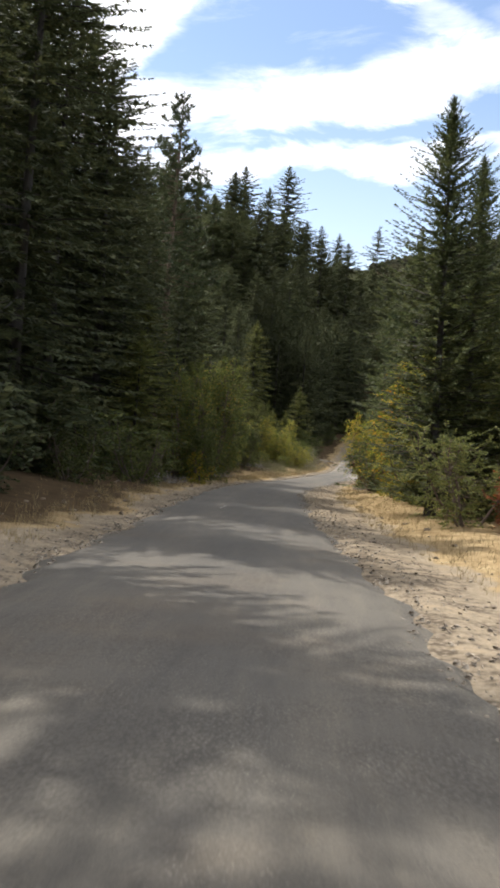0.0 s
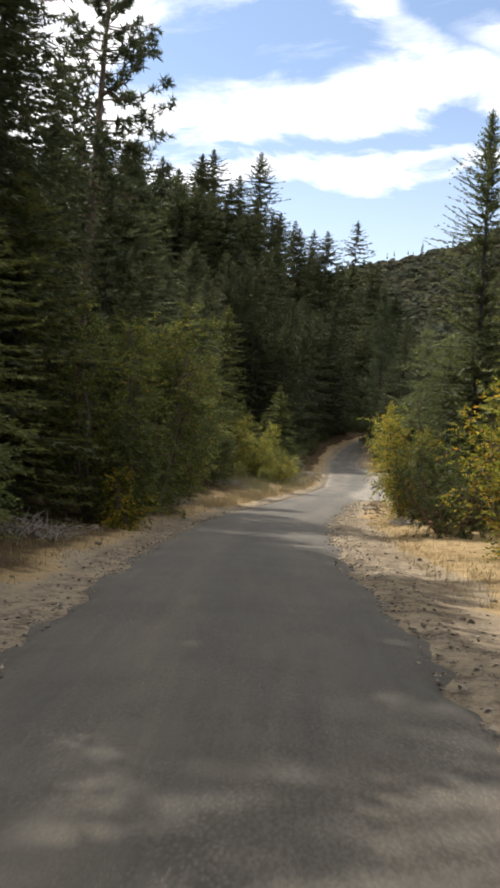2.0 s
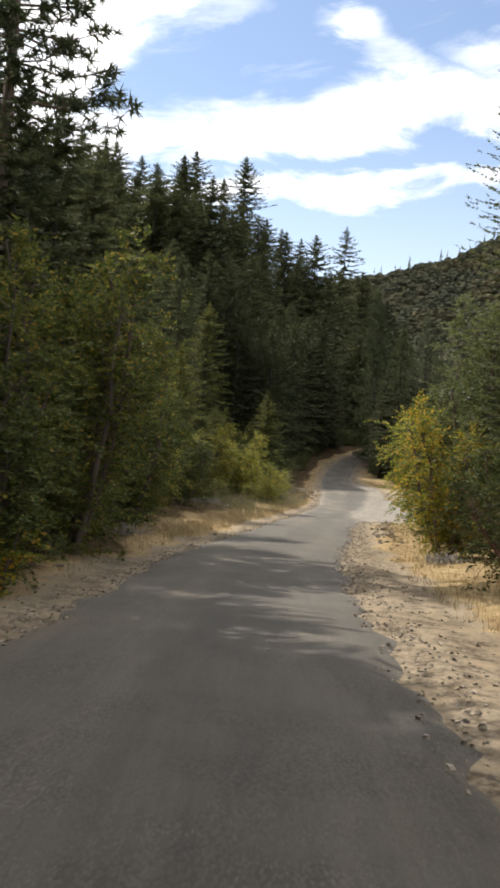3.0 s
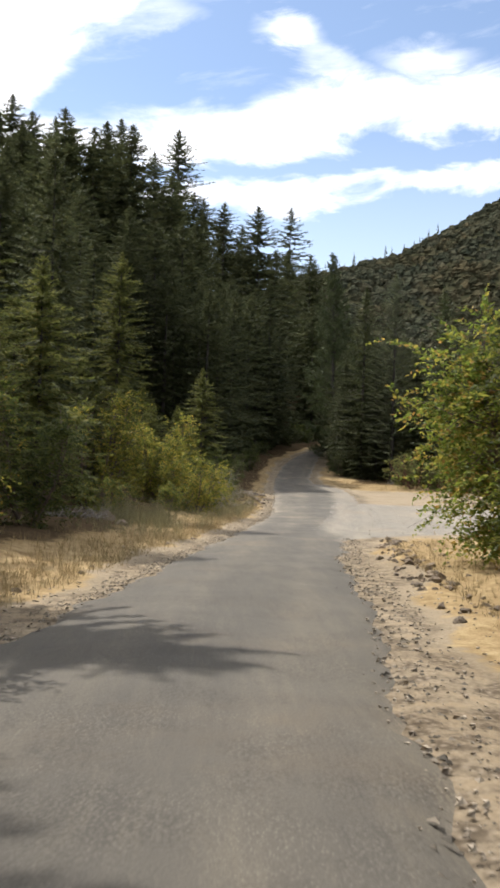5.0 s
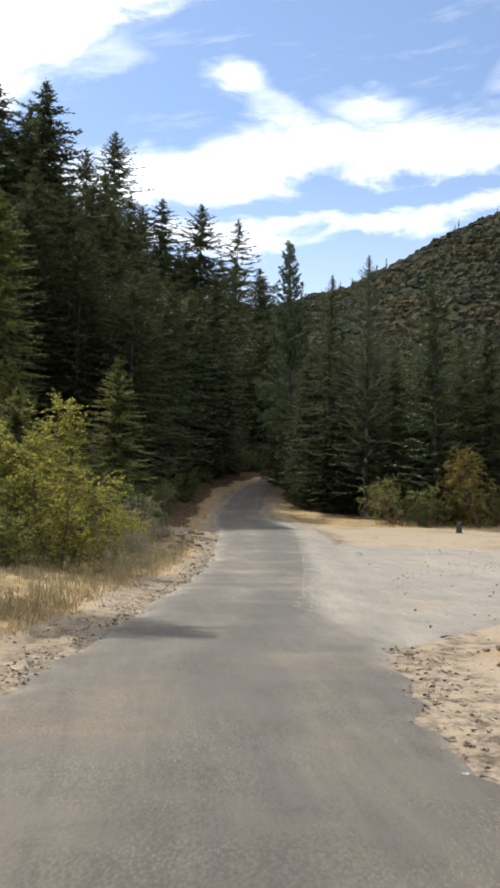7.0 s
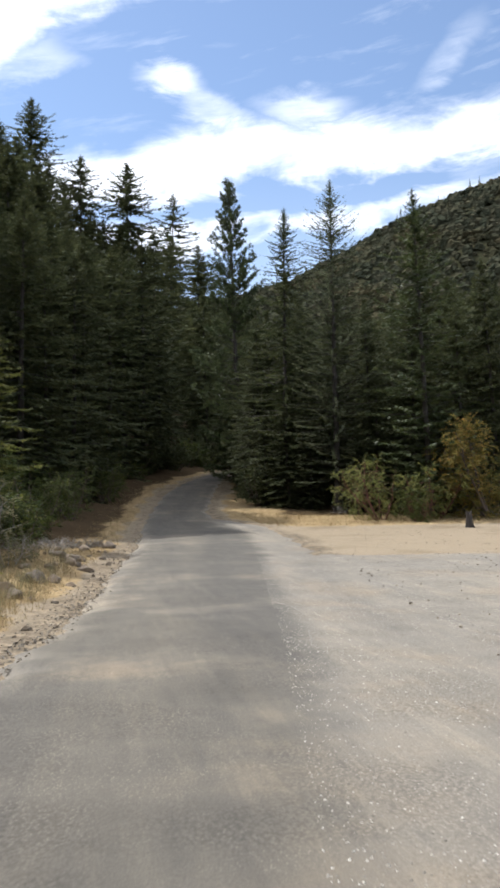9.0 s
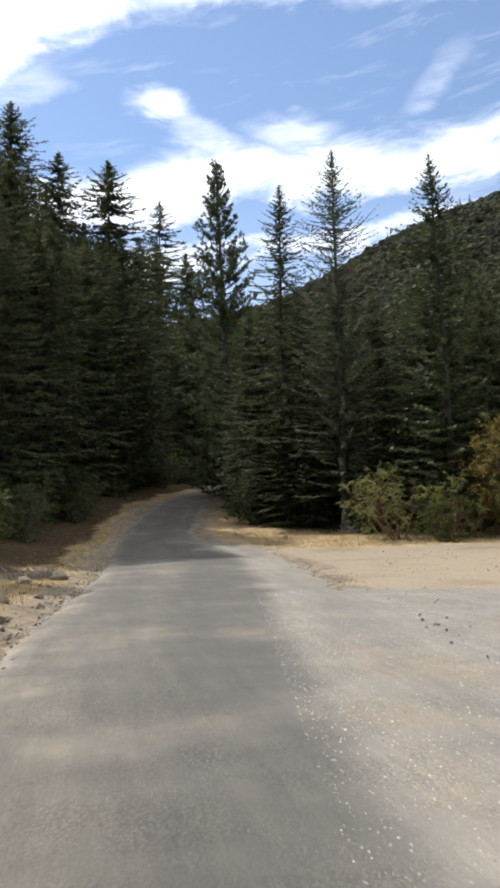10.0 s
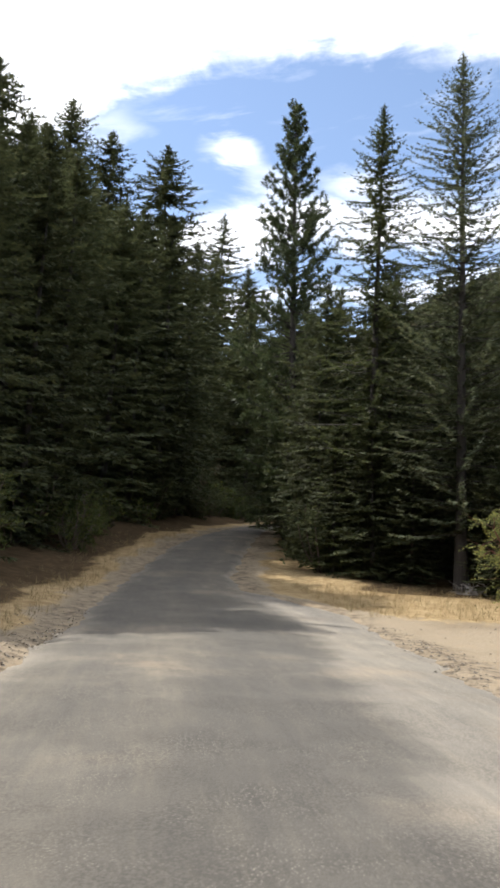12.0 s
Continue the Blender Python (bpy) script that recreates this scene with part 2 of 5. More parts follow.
def m_asphalt(name, base, light, warm, coarse):
    k = Mat(name, 0.88)
    fine = k.noise(95.0, 3.0, 0.7)
    pits = k.voronoi(coarse).outputs["Distance"]
    lane = k.noise(0.55, 5.0, 0.6, (1.0, 0.10, 1.0))
    blot = k.noise(0.35, 5.0, 0.62)
    c = k.ramp(fine, (0.3, tuple(v * 0.72 for v in base)), (0.5, base), (0.72, tuple(min(1, v * 1.45) for v in base)))
    # worn paleness plus the sunlit tone painted along the open road
    pale, acr, _ = k.attr("wear_and_sun")[0:3]
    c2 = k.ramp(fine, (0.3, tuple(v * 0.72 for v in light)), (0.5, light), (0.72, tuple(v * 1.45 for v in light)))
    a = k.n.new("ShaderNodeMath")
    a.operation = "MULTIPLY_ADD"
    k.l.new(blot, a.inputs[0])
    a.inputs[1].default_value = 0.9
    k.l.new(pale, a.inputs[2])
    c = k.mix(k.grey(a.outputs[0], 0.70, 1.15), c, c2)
    strip = k.ramp(acr, (0.0, (1.12, 1.1, 1.06)), (0.18, (1.0, 1.0, 1.0)), (0.34, (1.16, 1.14, 1.1)), (0.46, (0.84, 0.84, 0.84)), (0.66, (0.90, 0.90, 0.90)), (0.74, (1.12, 1.1, 1.07)), (0.9, (0.92, 0.92, 0.92)), (1.0, (1.1, 1.08, 1.04)))
    c = k.mix(0.8, c, k.mix(1.0, c, strip, "MULTIPLY"))
    c = k.mix(k.grey(lane, 0.42, 0.66), c, k.mix(1.0, c, (1.22, 1.2, 1.15), "MULTIPLY"))
    c = k.mix(k.grey(blot, 0.5, 0.72), c, k.mix(1.0, c, warm, "MULTIPLY"))
    # fine lengthwise scuffs
    scuff = k.noise(6.0, 6.0, 0.72, (1.0, 0.09, 1.0))
    c = k.mix(k.grey(scuff, 0.50, 0.64), c, k.mix(1.0, c, (1.16, 1.15, 1.12), "MULTIPLY"))
    c = k.mix(k.grey(scuff, 0.48, 0.34), c, k.mix(1.0, c, (0.86, 0.86, 0.87), "MULTIPLY"))
    # loose pale chippings
    chip = k.grey(pits, 0.30, 0.10)
    spread = k.mix(1.0, k.grey(k.noise(1.1, 5.0, 0.65), 0.42, 0.62), k.mix(0.45, pale, (0.8, 0.8, 0.8)), "MULTIPLY")
    c = k.mix(k.mix(1.0, chip, spread, "MULTIPLY"), c, (0.310, 0.272, 0.220))
    gap = k.mix(1.0, k.grey(pits, 0.42, 0.62), k.grey(k.noise(0.9, 4.0), 0.40, 0.60), "MULTIPLY")
    c = k.mix(gap, c, k.mix(1.0, c, (0.72, 0.71, 0.70), "MULTIPLY"))
    # hairline cracks
    crack = k.n.new("ShaderNodeTexVoronoi")
    crack.feature = "DISTANCE_TO_EDGE"
    crack.inputs["Scale"].default_value = 0.55
    wv = k.n.new("ShaderNodeVectorMath")
    wv.operation = "MULTIPLY_ADD"
    k.l.new(k.noise(1.7, 5.0, 0.6, None, 1), wv.inputs[0])
    wv.inputs[1].default_value = (1.3, 1.3, 0.0)
    k.l.new(k.co, wv.inputs[2])
    k.l.new(wv.outputs[0], crack.inputs["Vector"])
    line = k.grey(crack.outputs["Distance"], 0.006, 0.001)
    line = k.mix(1.0, line, k.grey(k.noise(0.2, 2.0), 0.62, 0.80), "MULTIPLY")
    c = k.mix(line, c, tuple(v * 0.5 for v in base))
    k.colour(c)
    k.bump(k.mix(0.6, fine, pits), 0.6, 0.008)
    return k.m


M_ROAD = m_asphalt("worn_asphalt", (0.074, 0.066, 0.055), (0.160, 0.144, 0.121), (1.18, 1.08, 0.96), 38.0)


def m_ground():
    k = Mat("earth", 0.95)
    k.b.inputs["Specular IOR Level"].default_value = 0.0
    r, g, b = k.attr("zone")[0:3]
    fine, mid, big = k.noise(28.0, 5.0, 0.7), k.noise(3.2, 5.0, 0.65), k.noise(0.35, 4.0, 0.6)
    peb = k.voronoi(15.0).outputs["Distance"]
    dirt = k.ramp(fine, (0.3, (0.165, 0.132, 0.094)), (0.55, (0.268, 0.220, 0.160)), (0.75, (0.365, 0.310, 0.236)))
    dirt = k.mix(k.grey(mid, 0.5, 0.75), dirt, (0.275, 0.215, 0.145))
    grass = k.ramp(mid, (0.25, (0.175, 0.116, 0.064)), (0.5, (0.300, 0.222, 0.124)), (0.75, (0.415, 0.328, 0.196)))
    grass = k.mix(k.grey(fine, 0.45, 0.7), grass, k.mix(1.0, grass, (0.62, 0.58, 0.52), "MULTIPLY"))
    litter = k.ramp(mid, (0.25, (0.034, 0.024, 0.016)), (0.5, (0.072, 0.049, 0.031)), (0.75, (0.120, 0.079, 0.044)))
    litter = k.mix(k.grey(fine, 0.4, 0.7), litter, (0.065, 0.052, 0.030))
    gravel = k.ramp(peb, (0.05, (0.270, 0.230, 0.185)), (0.35, (0.165, 0.135, 0.102)), (0.6, (0.090, 0.072, 0.054)))
    gravel = k.mix(k.grey(mid, 0.36, 0.60), gravel, dirt)
    def soft(v, at):
        a = k.n.new("ShaderNodeMath")
        a.operation = "ADD"
        k.l.new(v, a.inputs[0])
        m2 = k.n.new("ShaderNodeMath")
        m2.operation = "MULTIPLY_ADD"
        k.l.new(mid, m2.inputs[0])
        m2.inputs[1].default_value, m2.inputs[2].default_value = 1.1, -0.55
        k.l.new(m2.outputs[0], a.inputs[1])
        return k.grey(a.outputs[0], at - 0.14, at + 0.14)
    c = k.mix(soft(r, 0.5), dirt, grass)
    c = k.mix(soft(g, 0.5), c, gravel)
    c = k.mix(soft(b, 0.5), c, litter)
    c = k.mix(k.grey(big, 0.45, 0.7), c, k.mix(1.0, c, (0.80, 0.78, 0.76), "MULTIPLY"))
    scrub = k.ramp(k.noise(0.16, 6.0, 0.7), (0.3, (0.024, 0.026, 0.015)), (0.55, (0.036, 0.036, 0.021)), (0.75, (0.055, 0.048, 0.029)))
    c = k.mix(k.attr("far")[0], c, scrub)
    k.colour(c)
    k.bump(k.mix(k.attr("far")[0], k.mix(0.5, fine, mid), (0.5, 0.5, 0.5)), 0.5, 0.03)
    return k.m


M_GROUND = m_ground()


def m_rock():
    k = Mat("field_stone", 0.9)
    c = k.ramp(k.noise(7.0, 5.0), (0.3, (0.120, 0.094, 0.068)), (0.5, (0.220, 0.175, 0.128)), (0.72, (0.340, 0.280, 0.212)))
    tone = k.ramp(k.each(), (0.0, (0.42, 0.41, 0.41)), (1.0, (1.05, 1.0, 0.95)))
    k.colour(k.mix(1.0, c, tone, "MULTIPLY"))
    k.bump(k.noise(22.0, 5.0), 0.7, 0.02)
    return k.m


def m_chips():
    k = Mat("gravel_chips", 0.9)
    k.colour(k.ramp(k.island(), (0.0, (0.150, 0.122, 0.094)), (0.5, (0.250, 0.210, 0.162)), (1.0, (0.380, 0.325, 0.255))))
    return k.m


def m_paint():
    k = Mat("worn_white_paint", 0.7)
    k.colour(k.mix(k.grey(k.noise(14.0, 5.0), 0.5, 0.62), (0.30, 0.285, 0.26), (0.13, 0.118, 0.10)))
    return k.m


def m_chippings():
    k = Mat("stone_chippings", 0.85)
    k.colour(k.ramp(k.island(), (0.0, (0.130, 0.116, 0.098)), (0.3, (0.230, 0.208, 0.176)), (0.6, (0.360, 0.332, 0.286)), (1.0, (0.600, 0.570, 0.510))))
    return k.m


def m_crumb():
    k = Mat("asphalt_crumbs", 0.9)
    k.colour(k.ramp(k.island(), (0.0, (0.050, 0.044, 0.036)), (0.5, (0.120, 0.102, 0.080)), (1.0, (0.260, 0.222, 0.172))))
    k.bump(k.noise(60.0, 4.0), 0.6, 0.01)
    return k.m


M_ROCK, M_CHIPS, M_PAINT, M_CHIPPINGS, M_CRUMB = m_rock(), m_chips(), m_paint(), m_chippings(), m_crumb()

# ---- lie of the land ----
PROF_Y = [-60, 0, 25, 35, 48, 60, 73, 80, 88, 100, 107, 125, 137, 155, 170, 200, 250, 400]
PROF_Z = [0.5, 0.47, 0.47, 0.38, 0.14, 0.03, 0.0, 0.03, 0.2, 0.36, 0.62, 1.4, 2.6, 5.2, 7.0, 10.0, 15.0, 28.0]
LEFT_Y = [-60, 0, 12, 24, 32, 38, 46, 51, 56, 61, 66, 73, 79, 86, 92, 100, 107, 119, 125, 130, 138, 149, 162, 180, 210, 250, 400]
LEFT_X = [3.6, 2.6, 2.2, 2.0, 1.85, 1.75, 1.9, 2.1, 2.65, 3.3, 4.0, 4.85, 5.8, 7.0, 7.95, 8.9, 9.4, 10.5, 10.8, 11.2, 12.0, 13.6, 16.7, 22.0, 32.0, 46.0, 100.0]
RIGHT_Y = [-60, 0, 11, 17, 22, 31, 37, 47, 55, 59, 62, 67, 70.5, 74, 78.8, 82.0, 88, 96, 107, 114.6, 124, 128.5, 131.5, 134.5, 139, 149.7, 168.7, 185, 210, 250, 400]
RIGHT_X = [7.6, 6.9, 6.4, 6.0, 5.6, 5.5, 5.42, 5.85, 6.5, 7.1, 7.6, 8.1, 8.45, 9.07, 9.8, 10.9, 12.2, 13.6, 15.3, 16.4, 17.5, 17.6, 16.6, 15.3, 15.6, 17.4, 20.8, 27.0, 36.5, 50.0, 104.0]


def smooth1(xs, ys):
    """A table of the broken line, rounded off."""
    t = np.arange(xs[0], xs[-1] + 0.01, 0.5)
    v = np.interp(t, xs, ys)
    kern = np.hanning(9)
    kern /= kern.sum()
    return t, np.convolve(np.pad(v, 4, mode="edge"), kern, mode="valid")


P_T, L_T, R_T = smooth1(PROF_Y, PROF_Z), smooth1(LEFT_Y, LEFT_X), smooth1(RIGHT_Y, RIGHT_X)


def prof(y):
    return np.interp(y, *P_T)


def left_edge(y):
    return np.interp(y, *L_T)


def right_edge(y):
    return np.interp(y, *R_T)


def sstep(v, lo, hi):
    t = np.clip((v - lo) / (hi - lo), 0, 1)
    return t * t * (3 - 2 * t)


def wave(x, y, s, seed):
    """Cheap smooth noise from sines, about -1 to 1."""
    a = np.sin(x / s * 1.7 + seed) + np.sin(y / s * 1.3 + 2.1 * seed) + np.sin((x + y) / s * 0.9 + 4.3 * seed) + np.sin((x - 1.4 * y) / s * 2.3 + seed * 0.7)
    return a / 4.0


RIDGE_X = [-900, -200, 0, 76, 121, 171, 222, 314, 450, 700, 3000]
RIDGE_Z = [110, 130, 143, 152, 163, 188, 217, 256, 303, 343, 373]


def height(x, y):
    """The ground's height; works on numbers and arrays."""
    x, y = np.asarray(x, float), np.asarray(y, float)
    p, dl, dr = prof(y), left_edge(y) - x, x - right_edge(y)
    rough = 0.022 * wave(x, y, 1.3, 1.0) + 0.10 * wave(x, y, 4.0, 2.0)
    # left: verge, low bank, then the wooded slope
    up = 0.10 * sstep(dl, 0.3, 1.6) + 0.45 * sstep(dl, 1.6, 5.0) + 0.78 * np.clip(dl - 6.5, 0, 40) + 0.25 * np.clip(dl - 46.5, 0, 120)
    left = p + up + rough * sstep(dl, 0.2, 2.0) * (1 + 6 * sstep(dl, 10, 60))
    left = left + 0.5 * np.exp(-((x - 7.7) / 0.8) ** 2 - ((y - 108.8) / 2.2) ** 2)
    # right: verge and turnout, falling gently away, then the far brown hill
    dn = -0.05 * sstep(dr, 0.2, 1.2) + 0.16 * sstep(dr, 1.4, 3.4) * (1 - sstep(y, 76, 82)) - 0.03 * np.clip(dr - 14, 0, 120)
    dn = dn + 0.19 * np.exp(-((dr - 1.3) / 0.35) ** 2) * sstep(y, 57, 62) * (1 - sstep(y, 79, 81)) * (0.7 + 0.5 * wave(x, y, 0.5, 6.0))
    right = p + dn + rough * sstep(dr, 0.2, 2.5) * (1 - 0.75 * sstep(y, 78, 84) * (1 - sstep(y, 134, 140)))
    z = np.where(dl > 0, left, np.where(dr > 0, right, p - 0.06))
    far = np.interp(x, RIDGE_X, RIDGE_Z) * sstep((y - 330) + 0.15 * np.clip(x - 100, -100, 400), 0, 370) ** 0.9
    far = far + sstep(far, 20, 80) * (5 * wave(x, y, 34, 3.0) + 3 * wave(x, y, 13, 5.0)) - 0.06 * np.clip(y - 700, 0, 3000)
    return np.maximum(z, far)


def put_mesh(name, verts, faces, mat, parent=None, label="", smooth=False):
    me = bpy.data.meshes.new(name)
    me.from_pydata(verts, [], faces)
    if smooth:
        me.polygons.foreach_set("use_smooth", np.ones(len(faces), bool))
    me.materials.append(mat)
    me.update()
    ob = new(name, me)
    if parent is not None:
        ob.parent = parent
    if label:
        ob["label"] = label
    return ob


def thing(name, at, label, category, group=""):
    ob = new(name)
    ob.empty_display_size = 0.3
    ob.matrix_world = at
    return tagged(ob, label, category, group)


# the ground: fine by the road, coarse towards the horizon
def stretch(lo, fine_lo, fine_hi, hi, step):
    mid = list(np.arange(fine_lo, fine_hi, step))
    a, s = [], step
    v = fine_lo
    while v > lo:
        s *= 1.22
        v -= s
        a.append(v)
    b, s = [], step
    v = mid[-1]
    while v < hi:
        s *= 1.22 if v < 160 or v > 700 else 1.03
        v += s
        b.append(v)
    return np.array(a[::-1] + mid + b)


def build_ground():
    xs, ys = stretch(-3500, -9, 34, 3500, 0.45), stretch(-3500, -4, 172, 4000, 0.6)
    gx, gy = np.meshgrid(xs, ys)
    gz = height(gx, gy)
    nx, ny = len(xs), len(ys)
    verts = np.stack([gx.ravel(), gy.ravel(), gz.ravel()], 1)
    i = np.arange(nx * ny).reshape(ny, nx)
    faces = np.stack([i[:-1, :-1].ravel(), i[:-1, 1:].ravel(), i[1:, 1:].ravel(), i[1:, :-1].ravel()], 1)
    ob = put_mesh("ground", verts.tolist(), faces.tolist(), M_GROUND, smooth=True)
    x, y = verts[:, 0], verts[:, 1]
    dl, dr = left_edge(y) - x, x - right_edge(y)
    wob = 0.6 * wave(x, y, 2.2, 7.0) + 0.4 * wave(x, y, 0.8, 9.0)
    lit = np.maximum(sstep(dl + wob + 2.0 * (1 - sstep(y, 50, 60)) + 1.5 * sstep(y, 116, 128), 2.4, 4.2), sstep(dr + wob - 14 * sstep(y, 76, 84) * (1 - sstep(y, 132, 137)) - 40 * sstep(y, 82, 90) * (1 - sstep(y, 128, 134)), 3.6, 6.0))
    grass = np.maximum(sstep(dl + wob, 0.5, 1.3), sstep(dr + wob + 0.5 * sstep(y, 50, 62), 1.2, 2.2) * (1 - sstep(y, 79, 85) * (1 - sstep(y + 0.10 * x, 129, 133))))
    grav = np.maximum((dl > -0.5) * (1 - sstep(dl + 0.5 * wob, 0.5, 1.2)) * 0.7, (dr > -0.5) * (1 - sstep(dr + wob + 0.5 * sstep(y, 50, 62), 1.0, 2.0)) * 0.8)
    col = ob.data.color_attributes.new("zone", "FLOAT_COLOR", "POINT")
    col.data.foreach_set("color", np.stack([grass, grav, lit, np.ones_like(x)], 1).ravel())
    fr = ob.data.color_attributes.new("far", "FLOAT_COLOR", "POINT")
    fv = sstep(y, 300, 380)
    fr.data.foreach_set("color", np.stack([fv, fv, fv, np.ones_like(x)], 1).ravel())
    return tagged(ob, "tan dirt and dry grass verges with brown forest floor and hillside", "ground", kind="structure")


build_ground()


def wear_and_sun(ob, data):
    col = ob.data.color_attributes.new("wear_and_sun", "FLOAT_COLOR", "POINT")
    col.data.foreach_set("color", np.array(data, float).ravel())


def road_z(x, y):
    """The asphalt's surface: a low crown, slightly uneven."""
    f = (x - float(left_edge(y))) / (float(right_edge(y)) - float(left_edge(y)))
    return float(prof(y)) + 0.02 + 0.045 * max(0.0, 1 - (2 * f - 1) ** 2) + 0.012 * math.sin(x * 2.1 + y * 0.7)


AP_Y0, AP_Y1 = 80.0, 112.0


def apron_hi(y):
    return float(np.interp(y, [80, 82.7, 84, 86, 88, 106, 108.5, 110.5, 112], [10.4, 12.8, 15.5, 26, 40, 40, 30, 22, 16.2]))


def build_road():
    """A paved strip with ragged, crumbling edges."""
    ys, across = np.arange(-40, 235, 0.25), 18
    verts, faces, data = [], [], []
    for y in ys:
        a, b = float(left_edge(y)), float(right_edge(y))
        joined = AP_Y0 < y < AP_Y1 - 0.6
        a += 0.10 * math.sin(y * 1.9) + 0.07 * math.sin(y * 5.3 + 1) + random.uniform(-0.06, 0.06)
        rag = 0.10 * math.sin(y * 1.7 + 2) + 0.07 * math.sin(y * 4.7) + random.uniform(-0.07, 0.07)
        b += 0.0 if joined else rag
        for i in range(across + 1):
            f = i / across
            x = a + (b - a) * f
            z = road_z(x, y)
            if i == across and joined:
                z -= 0.09 * (1 - float(sstep(y, AP_Y0, AP_Y0 + 0.8)))
            if i == 0 or (i == across and not joined):
                z -= 0.09
                x += -0.05 if i == 0 else 0.05
            verts.append((x, y, z))
            # worn edges, turnout side; sunlight painted in as paler asphalt past y 56
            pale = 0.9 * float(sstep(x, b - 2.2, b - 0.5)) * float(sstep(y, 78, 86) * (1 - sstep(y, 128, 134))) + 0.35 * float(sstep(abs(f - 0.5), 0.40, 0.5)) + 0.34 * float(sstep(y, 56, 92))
            data.append((pale, f, 0, 1))
    n = across + 1
    for j in range(len(ys) - 1):
        for i in range(across):
            faces.append((j * n + i, j * n + i + 1, (j + 1) * n + i + 1, (j + 1) * n + i))
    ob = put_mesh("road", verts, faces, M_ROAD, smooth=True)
    wear_and_sun(ob, data)
    tagged(ob, "narrow worn grey asphalt forest road with broken edges", "road", kind="structure")


def build_apron():
    """The turnout's paving, butted against the road."""
    ys = np.arange(AP_Y0, AP_Y1, 0.25)
    verts, faces, data, n = [], [], [], 33
    for y in ys:
        a = float(right_edge(y)) - 0.01
        b = apron_hi(y) + 0.25 * math.sin(y * 2.3) + 0.15 * math.sin(y * 6.1)
        for i in range(n):
            x = a + (b - a) * (i / (n - 1)) ** 1.3
            t = float(sstep(x, a, a + 1.2))
            front = y - float(np.interp(x, [10.4, 12.8, 15.5, 26, 40], [80, 82.7, 84, 86, 88]))
            back = float(np.interp(x, [16.2, 22, 30, 40], [112, 110.5, 108.5, 106])) - y
            lift = -0.05 + 0.095 * float(min(sstep(front, 0.0, 0.8), sstep(back, 0.0, 0.8)))
            z = road_z(a, y) * (1 - t) + (float(height(a + max(x - a, 0.03), y)) + lift) * t - 0.09 * (1 - float(sstep(y, AP_Y0, AP_Y0 + 0.8)))
            verts.append((x, y, z))
            data.append((0.95, 0.25, 0, 1))
    for j in range(len(ys) - 1):
        for i in range(n - 1):
            faces.append((j * n + i, j * n + i + 1, (j + 1) * n + i + 1, (j + 1) * n + i))
    ob = put_mesh("pavement", verts, faces, M_ROAD, smooth=True)
    wear_and_sun(ob, data)
    tagged(ob, "pale chip-seal turnout beside the road, sprinkled with gravel", "pavement", kind="structure")


build_road()
build_apron()


# ---- plants: shared builders ----
def sticks(paths, sides=4):
    """Tapered sticks along (point, radius) paths, as one mesh."""
    verts, faces = [], []
    for path in paths:
        base = len(verts)
        for k, (p, r) in enumerate(path):
            q = path[min(k + 1, len(path) - 1)][0] - path[max(k - 1, 0)][0]
            u = q.orthogonal().normalized() if q.length > 1e-6 else Vector((1, 0, 0))
            w = q.cross(u).normalized() if q.length > 1e-6 else Vector((0, 1, 0))
            for s in range(sides):
                a = 2 * math.pi * s / sides
                verts.append(tuple(p + r * (math.cos(a) * u + math.sin(a) * w)))
        for k in range(len(path) - 1):
            for s in range(sides):
                a, b = base + k * sides + s, base + k * sides + (s + 1) % sides
                faces.append((a, b, b + sides, a + sides))
    return verts, faces


class Leaves:
    """Gathers small folded leaf or spray shapes."""

    def __init__(self):
        self.v, self.f = [], []

    def add(self, p, d, side, length, width, fold=0.25):
        """One leaf from p along d; side spans its width."""
        n = d.cross(side)
        m, t = p + d * (length * 0.5), p + d * length
        i = len(self.v)
        up = n * (width * fold)
        self.v += [tuple(p), tuple(m + side * width * 0.5 + up), tuple(t), tuple(m - side * width * 0.5 + up)]
        self.f += [(i, i + 1, i + 2), (i, i + 2, i + 3)]

    def fork(self, p, d, side, length, width, open_=0.42):
        """A forked spray: two thin needles' fans from one twig."""
        for sg in (-1, 1):
            e = (d + side * (sg * open_)).normalized()
            w = e.cross(d.cross(side)) * (width * 0.5)
            i = len(self.v)
            self.v += [tuple(p - w), tuple(p + w), tuple(p + e * length)]
            self.f.append((i, i + 1, i + 2))

    def blade(self, p, d, side, length, width):
        i = len(self.v)
        self.v += [tuple(p - side * width * 0.5), tuple(p + side * width * 0.5), tuple(p + d * length)]
        self.f.append((i, i + 1, i + 2))


def rdir(rng, flat=1.0):
    v = Vector((rng.gauss(0, 1), rng.gauss(0, 1), rng.gauss(0, flat)))
    return v.normalized() if v.length > 1e-6 else Vector((0, 0, 1))


def trunk_path(rng, h, r, lean=0.02, n=9):
    ax, ay = rng.uniform(-lean, lean), rng.uniform(-lean, lean)
    return [(Vector((ax * h * (k / n) ** 1.3 + rng.uniform(-1, 1) * 0.012 * h / n, ay * h * (k / n) ** 1.3, h * k / n - (0.35 if k == 0 else 0))), r * (1 - 0.97 * k / n) * (1.35 if k == 0 else 1) + 0.008) for k in range(n + 1)]


def along(path, z):
    for (a, ra), (b, rb) in zip(path, path[1:]):
        if z <= b.z:
            t = max(0, min(1, (z - a.z) / max(1e-6, b.z - a.z)))
            return a.lerp(b, t)
    return path[-1][0].copy()


